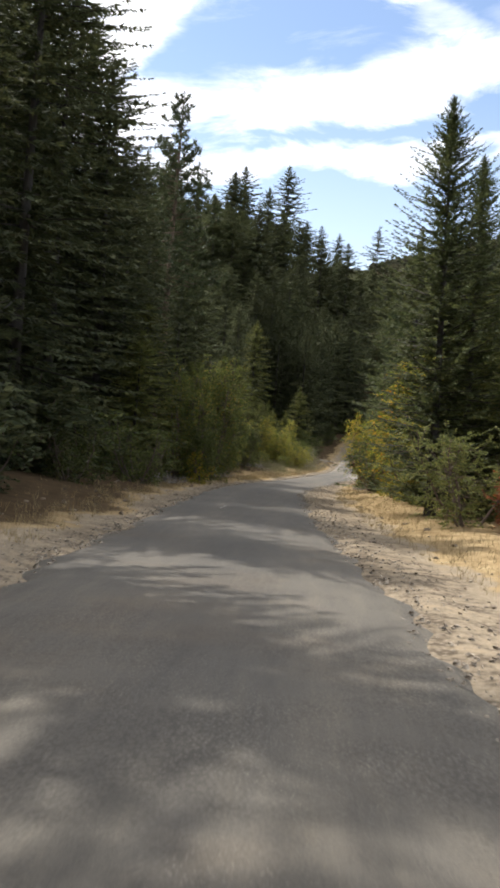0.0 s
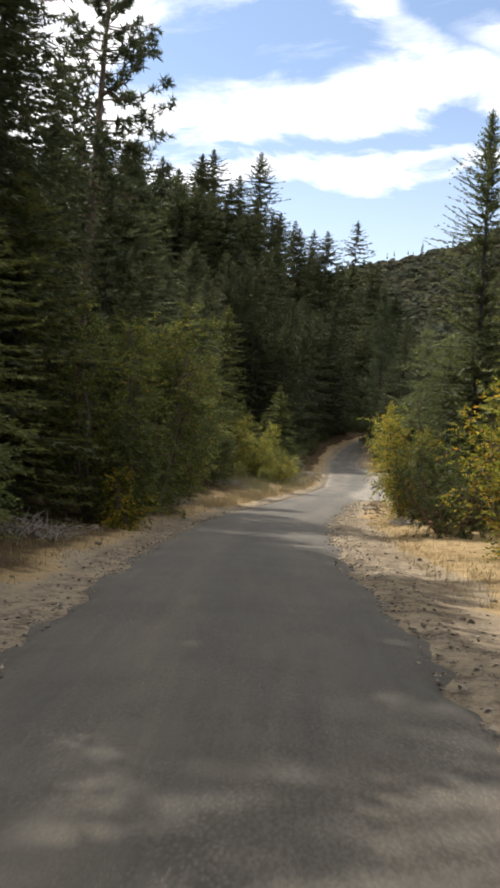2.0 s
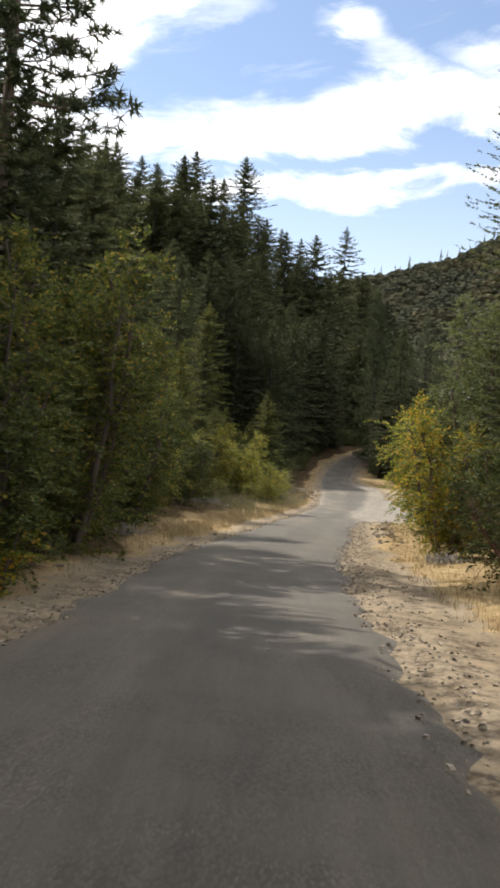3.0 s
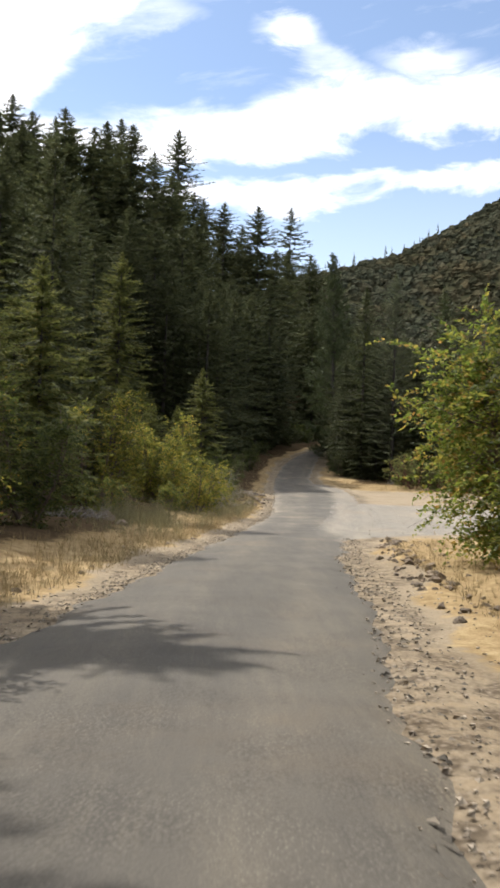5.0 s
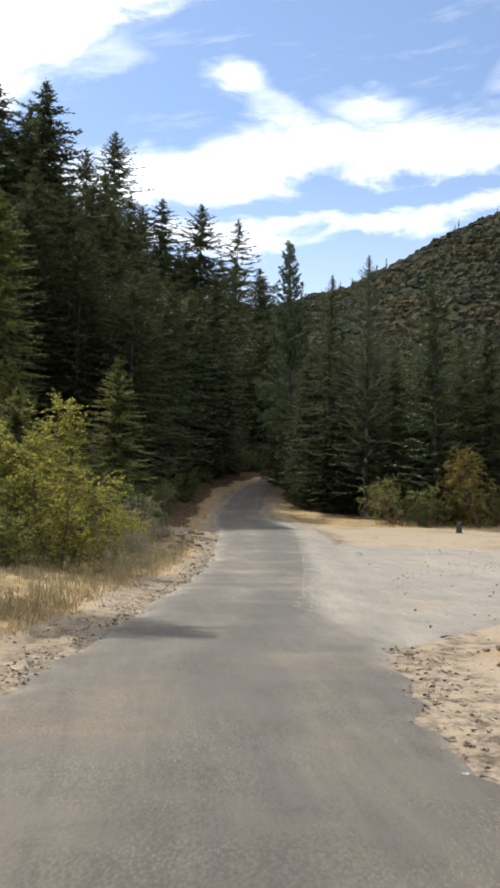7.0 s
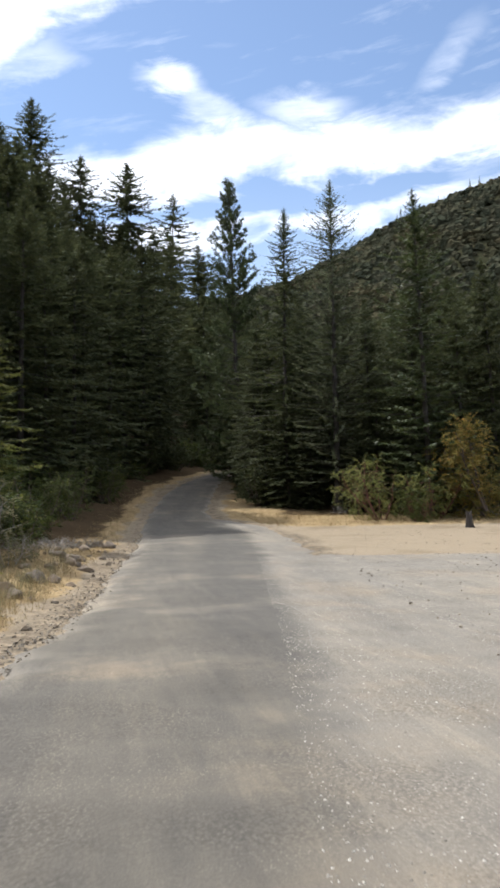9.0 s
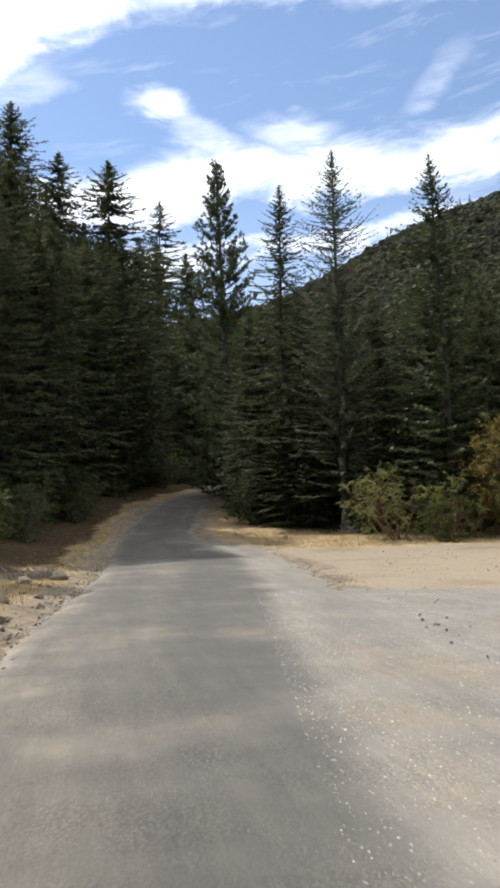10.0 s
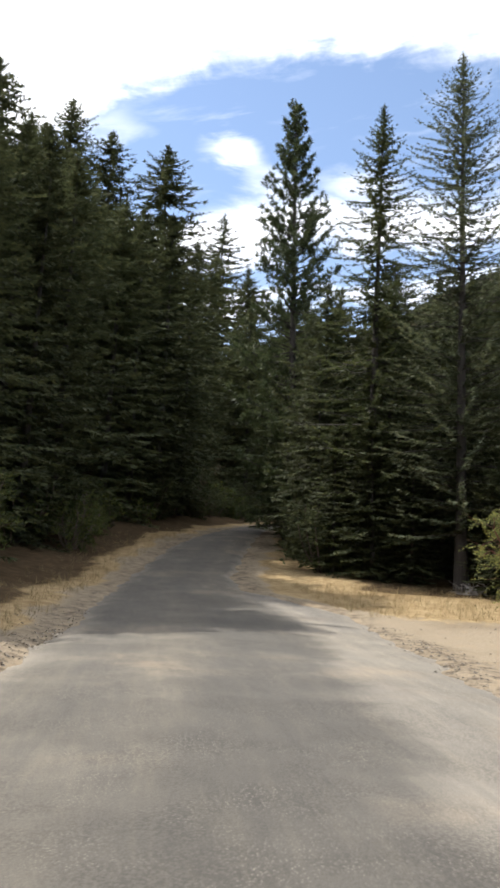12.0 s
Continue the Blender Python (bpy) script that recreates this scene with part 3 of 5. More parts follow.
def make_fir(seed, h, r, low, gap, spray, mat, at, name, label, group, slope=0.70, gaps=0.05, rise=0.0, airy=1.0):
    """A conifer: tiers of limbs with flat fronds of twigs on both sides.
    low: where the crown begins; slope: how fast it widens below the tip; airy: how thin the foliage gets at the top (1: not at all)."""
    rng = random.Random(seed)
    root = thing(name, at, label, "tree", group)
    tp = trunk_path(rng, h, 0.0095 * h + 0.025)
    limbs, lv, up = [], Leaves(), Vector((0, 0, 1))
    z = low * h
    while z < h - 0.12:
        f = (z - low * h) / (h * (1 - low))
        full = r * (1 - math.exp(-(h - z) * slope / r)) * min(1.0, 0.5 + 0.2 * (h - z))
        reach = full * min(1.0, 0.74 + 1.2 * f) + 0.08
        step = gap * (0.25 + 0.75 * min(1.0, full / (0.75 * r)))
        nb, a0 = (rng.choice((6, 7, 8)) if reach > 1.0 else 6), rng.uniform(0, 6.28)
        keep = 1 - (1 - airy) * f ** 0.7
        for b in range(nb):
            if rng.random() < gaps:
                continue
            a = a0 + 2 * math.pi * (b + rng.uniform(-0.4, 0.4)) / nb
            ln = reach * (rng.uniform(0.66, 1.08) if rng.random() < 0.85 else rng.uniform(1.05, 1.3))
            tilt = -0.26 + 0.60 * f * f + rng.uniform(-0.22, 0.22) + rise
            d = Vector((math.cos(a) * math.cos(tilt), math.sin(a) * math.cos(tilt), math.sin(tilt)))
            side = Vector((-math.sin(a), math.cos(a), 0))
            p0 = along(tp, min(h - 0.1, z + rng.uniform(-0.9, 0.9) * step))
            if ln > 0.7 and rng.random() < 0.6:
                limbs.append([(p0, 0.007 * ln + 0.007), (p0 + d * ln * 0.85, 0.004)])
            sp = spray * (1.15 - 0.45 * f) * min(1.0, 0.42 + 0.13 * (h - z) / spray * 0.5)
            n = max(2, int(ln / (sp * 0.5) + 0.5))
            for k in range(n):
                if rng.random() > keep:
                    continue
                s = 0.08 + 0.92 * (k + rng.random()) / n
                p = p0 + d * (ln * s) + up * (ln * (0.13 * s * s - 0.10 * s))
                for sg in (-1, 1):
                    th = rng.uniform(0.55, 1.15)
                    e = (d * math.cos(th) + side * (sg * math.sin(th)) + up * rng.uniform(-0.45, 0.15)).normalized()
                    l = sp * rng.uniform(0.7, 1.3) * (1.2 - 0.45 * s)
                    w = e.cross(up + rdir(rng) * 0.85).normalized()
                    lv.fork(p, e, w, l, l * rng.uniform(0.26, 0.40), rng.uniform(0.25, 0.55))
            for k in range(2):
                e = (d * 0.4 + rdir(rng)).normalized()
                lv.fork(p0 + d * (ln * rng.uniform(0.02, 0.3)), e, e.cross(rdir(rng)).normalized(), sp * 1.1, sp * 0.36)
            e = (d + up * rng.uniform(0.0, 0.35)).normalized()
            lv.fork(p0 + d * ln + up * (0.03 * ln), e, e.cross(up + rdir(rng)).normalized(), sp * 0.9, sp * 0.26, 0.3)
        z += step * rng.uniform(0.75, 1.25)
    for k in range(9):
        e = (up + 0.45 * rdir(rng)).normalized()
        lv.add(tp[-1][0] - up * (0.16 * k * spray), e, e.cross(rdir(rng)).normalized(), spray * 0.5, spray * 0.12)
    tv, tf = sticks([tp], 7)
    lv_, lf_ = sticks(limbs, 3)
    tf += [tuple(i + len(tv) for i in q) for q in lf_]
    put_mesh("trunk", tv + lv_, tf, M_DBARK, root, smooth=True)
    put_mesh("crown", lv.v, lv.f, mat, root)
    return root


def make_pine(seed, h, r, low, gap, mat, at, name, label, group, tuft=0.34, twigs=9, blades=9, up=0.25, shape=0.6, bark_mat=None):
    """An open pine: bare inner limbs, tufts of long needles towards the ends."""
    rng = random.Random(seed)
    root = thing(name, at, label, "tree", group)
    tp = trunk_path(rng, h, 0.011 * h + 0.04, 0.015)
    paths, lv = [tp], Leaves()
    z = low * h
    while z < h * 0.98:
        f = (z - low * h) / (h * (1 - low))
        reach = r * ((1 - f) ** shape) * min(1.0, 0.5 + 2.2 * f) + 0.2
        for b in range(rng.choice((2, 3, 4, 4))):
            a = rng.uniform(0, 2 * math.pi)
            ln = reach * rng.uniform(0.45, 1.2)
            tilt = up - 0.25 + 0.7 * f + rng.uniform(-0.2, 0.2)
            d = Vector((math.cos(a) * math.cos(tilt), math.sin(a) * math.cos(tilt), math.sin(tilt)))
            p0 = along(tp, z + rng.uniform(-0.5, 0.5) * gap)
            mid = p0 + d * ln * 0.55 - Vector((0, 0, 0.04 * ln))
            end = p0 + d * ln + Vector((0, 0, 0.14 * ln))
            paths.append([(p0, 0.012 * ln + 0.012), (mid, 0.007 * ln + 0.008), (end, 0.005)])
            for k in range(max(2, int(twigs * ln / r) + 1)):
                s = 1.0 - 0.72 * rng.random() ** 1.5
                q = (mid.lerp(end, (s - 0.55) / 0.45) if s > 0.55 else p0.lerp(mid, s / 0.55))
                e = (d * 0.8 + rdir(rng) * 0.75 + Vector((0, 0, 0.35))).normalized()
                tl = rng.uniform(0.12, 0.5) * (0.4 + 0.6 * ln / r)
                tip = q + e * tl
                if tl > 0.25:
                    paths.append([(q, 0.008), (tip, 0.004)])
                for c in range(blades):
                    g = (e * 0.55 + rdir(rng)).normalized()
                    lv.blade(tip - e * rng.uniform(0, 0.12), g, g.cross(rdir(rng)).normalized(), tuft * (1 - 0.4 * f) * rng.uniform(0.7, 1.2), tuft * 0.16)
        z += gap * rng.uniform(0.65, 1.35) * (1 - 0.4 * f)
    for k in range(14):
        g = (Vector((0, 0, 1)) * 0.9 + rdir(rng)).normalized()
        lv.blade(tp[-1][0] - Vector((0, 0, rng.uniform(0, 0.9))), g, g.cross(rdir(rng)).normalized(), tuft * 0.6, tuft * 0.1)
    tv, tf = sticks(paths, 4)
    put_mesh("trunk", tv, tf, bark_mat or M_PBARK, root, smooth=True)
    put_mesh("crown", lv.v, lv.f, mat, root)
    return root


def make_broad(seed, h, w, mat, stem_mat, at, name, label, category, group="", twigs=150, leaf=0.085, stems=5, low=0.12, per=12, flop=0.3, tree=False, bare=False):
    """A leafy bush or small tree: bent stems, side limbs, and twigs set with leaves on both sides."""
    rng = random.Random(seed)
    root = thing(name, at, label, category, group)
    paths, lv, ends = [], Leaves(), []
    for s in range(stems):
        a = rng.uniform(0, 2 * math.pi)
        spread = w * 0.5 * rng.uniform(0.25, 0.9) * (0.45 if tree else 1)
        top = Vector((math.cos(a) * spread, math.sin(a) * spread, h * rng.uniform(0.6, 0.97)))
        b0 = Vector((math.cos(a) * 0.05 * w, math.sin(a) * 0.05 * w, -0.12))
        pts = []
        for k in range(7):
            f = k / 6
            pts.append((b0.lerp(top, f) + Vector((math.cos(a), math.sin(a), 0)) * (0.10 * w * math.sin(f * 2.6)) + rdir(rng) * 0.03 * h * f, (0.010 * h + 0.012) * (1 - 0.85 * f) + 0.004))
        paths.append(pts)
        ends.append((pts, a))
    for t in range(twigs):
        pts, a = rng.choice(ends)
        f = low + (1 - low) * rng.random() ** 0.75
        k = min(5, int(f * 6))
        p = pts[k][0].lerp(pts[k + 1][0], f * 6 - k)
        env = w * 0.5 * math.sin(math.pi * min(0.97, 0.12 + 0.86 * f)) ** 0.6
        o = rdir(rng, 0.6)
        ln = env * rng.uniform(0.15, 0.75)
        e1 = p + o * ln + Vector((0, 0, 0.12 * ln))
        if not bare:
            paths.append([(p, 0.004 + 0.006 * ln), (p.lerp(e1, 0.6) + Vector((0, 0, 0.05 * ln)), 0.006), (e1, 0.003)])
        for g in range(3):
            s0 = p.lerp(e1, rng.uniform(0.45, 1.0))
            d = (o + rdir(rng) * 0.8 + Vector((0, 0, -flop + rng.uniform(0, 0.5)))).normalized()
            tl = leaf * per * 0.38 * rng.uniform(0.6, 1.3)
            side = d.cross(Vector((0, 0, 1)) + rdir(rng) * 0.4).normalized()
            for q in range(per):
                u = (q + rng.random()) / per
                base = s0 + d * (tl * u) + Vector((0, 0, -flop * 0.4 * tl * u * u))
                ld = (d * 0.5 + side * (1 if q % 2 else -1) + rdir(rng) * 0.45).normalized()
                lv.add(base, ld, ld.cross(rdir(rng)).normalized(), leaf * rng.uniform(0.7, 1.35), leaf * rng.uniform(0.45, 0.75))
    tv, tf = sticks(paths, 4)
    put_mesh("stem" if not tree else "trunk", tv, tf, stem_mat, root, smooth=True)
    put_mesh("foliage" if not tree else "crown", lv.v, lv.f, mat, root)
    return root


def spot(x, y, turn=0.0, size=1.0, sink=0.0, wide=None):
    """Where a plant stands: on the ground, turned and scaled."""
    wd = size if wide is None else wide
    return Matrix.Translation((x, y, float(height(x, y)) - sink)) @ Matrix.Rotation(turn, 4, "Z") @ Matrix.Diagonal((wd, wd, size, 1))


def place(proto, h0, x, y, top=None, h=None, wide=1.0, label=""):
    """A copy that ends at the height top (or is h tall)."""
    g = float(height(x, y))
    s = ((top - g) if top is not None else h) / h0
    ob = copy_thing(proto, spot(x, y, random.uniform(0, 6.28), s, 0.0, s * wide) @ Matrix.Diagonal((1 / proto.scale.x, 1 / proto.scale.y, 1 / proto.scale.z, 1)))
    if label:
        ob["label"] = label
    return ob


def stand(*rows):
    """Copies at (x, y, height of the top, tree, its own height, breadth)."""
    for x, y, top, p, h0, wd in rows:
        place(p, h0, x, y, top=top, wide=wd)


def proto_at(x, y, h0, top=None, h=None, wide=1.0):
    g = float(height(x, y))
    s = ((top - g) if top is not None else h) / h0
    return spot(x, y, random.uniform(0, 6.28), s, 0.0, s * wide)


FOREST, VERGE = "conifers on the wooded slope", "bushes along the verges"
L_FIR = "tall dark green fir in the wooded slope above the road"
L_YF = "young yellow-green fir growing beside the road"

# ---- tall firs ----
F1 = make_fir(11, 26.0, 5.0, 0.04, 0.68, 0.52, M_FIR, proto_at(-2.7, 239.6, 26, top=79.5, wide=1.3), "fir_tree", L_FIR, FOREST)
F2 = make_fir(12, 26.0, 5.3, 0.07, 0.72, 0.54, M_FIR, proto_at(6.8, 190.7, 26, top=47.8, wide=1.3), "fir_tree", L_FIR, FOREST)
F3 = make_fir(13, 26.0, 4.8, 0.03, 0.66, 0.52, M_FIR, proto_at(12.6, 192.7, 26, top=48.2, wide=1.3), "fir_tree", L_FIR, FOREST)
make_fir(14, 24.0, 5.8, 0.10, 0.95, 0.58, M_FIR, proto_at(22.3, 249.0, 24, top=66.5, wide=1.15), "fir_tree", L_FIR, FOREST, 0.62, 0.12)
# lighter ones for the slope far up
G1 = make_fir(15, 26.0, 4.7, 0.05, 0.76, 0.70, M_FIR, proto_at(-11.7, 212.0, 26, top=70, wide=1.3), "fir_tree", L_FIR, FOREST)
G2 = make_fir(16, 26.0, 4.4, 0.04, 0.76, 0.70, M_FIR, proto_at(-4.5, 150, 26, top=43, wide=1.3), "fir_tree", L_FIR, FOREST)
G3 = make_fir(17, 26.0, 4.9, 0.07, 0.78, 0.72, M_FIR, proto_at(-11.7, 150, 26, top=44.5, wide=1.3), "fir_tree", L_FIR, FOREST)
taken = [(-3.4, 39.5), (-5.0, 36.0), (-5.8, 43.0), (-3.2, 44.5), (-4.7, 48.0), (-3.6, 51.0), (-4.8, 58.5), (-2.6, 57.4), (-2.9, 64.0), (-2.2, 51.6), (-3.6, 54.8), (-2.7, 239.6), (6.8, 190.7), (12.6, 192.7), (22.3, 249), (-11.7, 212), (-4.5, 150), (-11.7, 150), (8.0, 149.8), (6.6, 155.0), (9.8, 158.5), (5.8, 146.0), (11.2, 164.0), (7.4, 142.5), (6.0, 137.5)]
for x, y, top, p, h0 in ((-8.6, 150, 42.5, F1, 26), (-15.2, 151, 39.5, F2, 26), (3.0, 176, 40, F3, 26), (9.5, 205, 45, F1, 26), (17.0, 215, 47, F2, 26), (-16, 225, 72, F1, 26), (-7, 228, 70, F3, 26), (1.5, 222, 60, F2, 26), (20.5, 226, 50, F3, 26), (26.0, 236, 52, F1, 26), (29.0, 252, 55, F2, 26), (34.0, 246, 48, F3, 26)):
    place(p, h0, x, y, top=top, wide=1.3)
    taken.append((x, y))


def in_glade(x, y):
    """Open ground on the sunny side of the young firs and oaks."""
    for a, b in ((-1.5, 114.0), (4.7, 117.5), (3.1, 96.2), (0.6, 85.4), (-0.6, 80.5)):
        u, v = -0.79 * (x - a) + 0.62 * (y - b), 0.62 * (x - a) + 0.79 * (y - b)
        if -1 < u < 21 and abs(v) < 3.2:
            return True
    return False


def scatter(n, xr, yr, dmin, dl_range, hr, protos, tries=6000, wide=(0.85, 1.15), roof=None):
    """Sets n trees on the slope, no two closer than dmin; roof(x, y): the height that none overtops."""
    rng = random.Random(n * 7 + int(yr[0]))
    done = 0
    for k in range(tries):
        if done >= n:
            break
        x, y = rng.uniform(*xr), rng.uniform(*yr)
        dl = float(left_edge(y)) - x
        if not dl_range[0] < dl < dl_range[1]:
            continue
        if any((x - a) ** 2 + (y - b) ** 2 < dmin * dmin for a, b in taken) or in_glade(x, y):
            continue
        h = rng.uniform(*hr)
        if roof:
            h = min(h, (roof(x, y) - float(height(x, y))) * rng.uniform(0.75, 1.0))
            if h < 4.5:
                continue
        taken.append((x, y))
        p, h0 = rng.choice(protos)
        place(p, h0, x, y, h=h, wide=rng.uniform(*wide) * (1.0 + 0.5 * max(0.0, 14 - h) / 14))
        done += 1


N1 = make_fir(18, 20.0, 4.0, 0.03, 0.40, 0.26, M_FIR, proto_at(-3.2, 26.5, 20, h=20), "fir_tree", L_FIR, FOREST)
N2 = make_fir(19, 20.0, 3.9, 0.05, 0.42, 0.27, M_FIR, proto_at(-6.6, 31.0, 20, h=21), "fir_tree", L_FIR, FOREST)
taken += [(-3.2, 26.5), (-6.6, 31.0)]


def roof_left(x, y):
    """How high the trees by the first stretch may stand, so that the skyline slopes down along the road."""
    r = 26.0
    for cx, cy, k1, k2 in ((5.2, 1.6, 0.25, 0.31), (3.96, 25.8, 0.30, 0.40), (4.05, 31.0, 0.30, 0.42)):
        if y > cy + 4 and x + 2.6 > cx - k1 * (y - cy):
            r = min(r, 2.0 + k2 * (y - cy))
    return r


FS, GS = [(F1, 26), (F2, 26), (F3, 26)], [(G1, 26), (G2, 26), (G3, 26)]
scatter(12, (-13, -1.0), (8, 36), 3.3, (5.5, 16), (16, 21), [(N1, 20), (N2, 20)], roof=roof_left)
scatter(22, (-16, -1.0), (34, 57), 3.3, (5.5, 18), (19, 25), FS, roof=roof_left, wide=(1.05, 1.35))
scatter(10, (-15, -6.5), (57, 82), 3.4, (9, 20), (9, 13), FS, roof=roof_left)
scatter(30, (-24, 8), (78, 134), 3.8, (14.0, 27), (12, 21), FS, roof=lambda x, y: 1.6 + 0.36 * (y - 46), wide=(1.05, 1.4))
scatter(11, (-8, 10), (134, 151), 3.6, (5.0, 15), (14, 21), [(N1, 20), (N2, 20)], wide=(1.1, 1.4))
scatter(27, (-20, 16), (142, 178), 3.8, (5.0, 24), (15, 23), FS, wide=(1.0, 1.35))
scatter(28, (-60, 10), (95, 190), 5.5, (24, 55), (17, 23), GS, roof=lambda x, y: 3.0 + 0.42 * (y - 50), wide=(1.15, 1.5))
scatter(54, (-90, 60), (172, 300), 6.0, (5, 110), (19, 26), GS, wide=(1.2, 1.55))

# ---- single trees by the road ----
PINES = "open pines by the road"
make_pine(21, 22.4, 3.5, 0.40, 0.36, M_PINE, proto_at(-3.6, 54.8, 22.4, top=23.6), "pine_tree", "tall open pine with bare trunk and tufted limbs", PINES, 0.36, 24, 12, 0.12, 0.85)
make_pine(23, 26.0, 4.3, 0.05, 0.25, M_PINE, proto_at(19.7, 151.7, 26, top=29.5), "pine_tree", "tall narrow pine above the far end of the turnout", PINES, 0.34, 32, 13, 0.3, 0.80, M_DBARK)
make_fir(24, 19.0, 3.8, 0.05, 0.36, 0.28, M_PINE, proto_at(27.8, 132.9, 19, top=21.5), "pine_tree", "dark pine with a pointed bushy crown behind the manzanita", PINES, 0.56, 0.16, 0.2, 0.72)
make_fir(25, 21.0, 3.6, 0.03, 0.33, 0.23, M_OLIVE, proto_at(21.1, 141.0, 21, top=23.1), "fir_tree", "green fir with a thin tip at the edge of the turnout", PINES, 0.48, 0.05, 0.1, 0.8)
make_fir(26, 22.0, 4.4, 0.10, 0.26, 0.18, M_GREYP, proto_at(23.7, 137.9, 22, top=24.1), "grey_fir_tree", "grey-green fir with a thin see-through crown", PINES, 0.62, 0.10, 0.30, 0.42)
Y1 = make_fir(27, 17.0, 3.9, 0.03, 0.38, 0.34, M_YFIR, proto_at(-1.5, 114.0, 17, top=18.7), "fir_tree", L_YF, "young firs by the road")
Y2 = make_fir(28, 10.0, 2.8, 0.03, 0.28, 0.27, M_YFIR, proto_at(4.7, 117.5, 10, top=10.9, wide=1.0), "fir_tree", L_YF, "young firs by the road")
Y3 = make_fir(29, 9.0, 2.6, 0.03, 0.27, 0.26, M_YFIR, proto_at(-0.6, 80.5, 9, top=9.6), "fir_tree", L_YF, "young firs by the road")
# the first trees of the stand
stand(
    (-1.8, 90.0, 10.2, Y3, 9, 1.0), (-3.5, 97.0, 11.5, Y2, 10, 1.1), (1.2, 104.0, 8.0, Y3, 9, 1.2), (-5.0, 84.0, 13.0, Y1, 17, 1.1),
    (-1.6, 66.0, 7.0, Y2, 10, 1.2), (-1.6, 73.0, 9.5, Y1, 17, 1.3), (-0.8, 47.5, 6.5, Y3, 9, 1.2), (-1.4, 36.0, 6.5, Y2, 10, 1.2),
    (-2.0, 41.0, 8.5, Y1, 17, 1.4), (0.6, 98.5, 7.6, Y3, 9, 1.2), (1.8, 101.5, 6.6, Y2, 10, 1.2), (-2.6, 104.0, 10.0, Y2, 10, 1.1),
    (-3.8, 91.0, 10.5, Y1, 17, 1.4), (0.4, 88.0, 6.4, Y2, 10, 1.2),
)
# behind them
stand(
    (-1.2, 53.0, 7.2, Y2, 10, 1.2), (-2.6, 60.5, 9.0, Y3, 9, 1.1), (3.2, 109.0, 7.2, Y3, 9, 1.1), (-2.6, 57.4, 13.4, F1, 26, 1.2),
    (-2.9, 64.0, 14.5, F3, 26, 1.15), (-2.2, 51.6, 11.0, F2, 26, 1.2), (-3.8, 39.5, 18.5, N1, 20, 1.1), (-5.0, 36.0, 21.0, N2, 20, 1.25),
    (-6.2, 43.0, 22.0, N1, 20, 1.45), (-3.9, 44.5, 16.5, N2, 20, 1.05), (-5.4, 48.0, 18.0, N1, 20, 1.0), (-3.8, 50.0, 15.0, F2, 26, 0.95),
    (-5.0, 58.5, 15.5, F1, 26, 0.95), (-6.2, 78.5, 20.0, F1, 26, 1.0),
)
# further back
stand(
    (-1.6, 87.8, 16.5, F2, 26, 0.9), (-7.4, 83.0, 20.0, F3, 26, 1.0), (8.0, 149.8, 24.0, F2, 26, 1.2), (6.6, 155.0, 26.0, F1, 26, 1.2),
    (9.8, 158.5, 26.0, F3, 26, 1.15), (5.8, 146.0, 23.5, F1, 26, 1.15), (11.2, 164.0, 28.0, F2, 26, 1.2), (7.4, 142.5, 20.0, F3, 26, 1.1),
    (6.0, 137.5, 18.5, F2, 26, 1.1),
)
# right of the road, near
Y4 = make_fir(30, 12.0, 2.9, 0.03, 0.17, 0.15, M_OLIVE, proto_at(8.9, 26.5, 12, top=12.3), "fir_tree", "young olive-green fir with a thin see-through tip", "young firs by the road", 0.60, 0.03, 0.38, 0.85)
for x, y, top, p, h0, wd in ((10.1, 28.5, 11.4, Y4, 12, 1.0), (12.6, 25.0, 10.0, Y4, 12, 1.1), (10.6, 33.0, 8.6, Y2, 10, 1.2), (12.6, 39.0, 7.4, Y3, 9, 1.2), (12.4, 36.0, 9.8, Y1, 17, 1.5), (11.4, 41.0, 8.0, Y2, 10, 1.2), (13.5, 44.0, 10.5, Y4, 12, 1.2), (13.8, 51.0, 12.0, Y1, 17, 1.3), (12.6, 59.0, 10.0, Y4, 12, 1.2), (14.5, 64.0, 10.0, Y3, 9, 1.1), (16.0, 72.0, 9.0, Y2, 10, 1.1), (10.2, 31.0, 6.6, Y2, 10, 1.3), (11.2, 26.0, 7.2, Y3, 9, 1.3)):
    place(p, h0, x, y, top=top, wide=wd)
rw = random.Random(31)
wood = []
for q in range(900):
    if len(wood) >= 26:
        break
    x, y = rw.uniform(14.5, 46), rw.uniform(6, 78)
    if any((x - a) ** 2 + (y - b) ** 2 < 16 for a, b in wood) or (y > 66 and x < 19):
        continue
    wood.append((x, y))
    p, h0 = rw.choice(GS)
    place(p, h0, x, y, h=rw.uniform(8.0, 12.5), wide=1.35, label="dark green fir in the woods beyond the verge")
# beyond the turnout
O1 = make_fir(31, 16.0, 3.5, 0.02, 0.44, 0.34, M_FIR, proto_at(20.2, 146.0, 16, top=17.0), "fir_tree", "dark green fir with branches down to the ground", "firs beyond the turnout")
O2 = make_fir(32, 16.0, 3.7, 0.03, 0.46, 0.36, M_FIR, proto_at(26.8, 140.5, 16, top=17.0), "fir_tree", "dark green fir with branches down to the ground", "firs beyond the turnout")
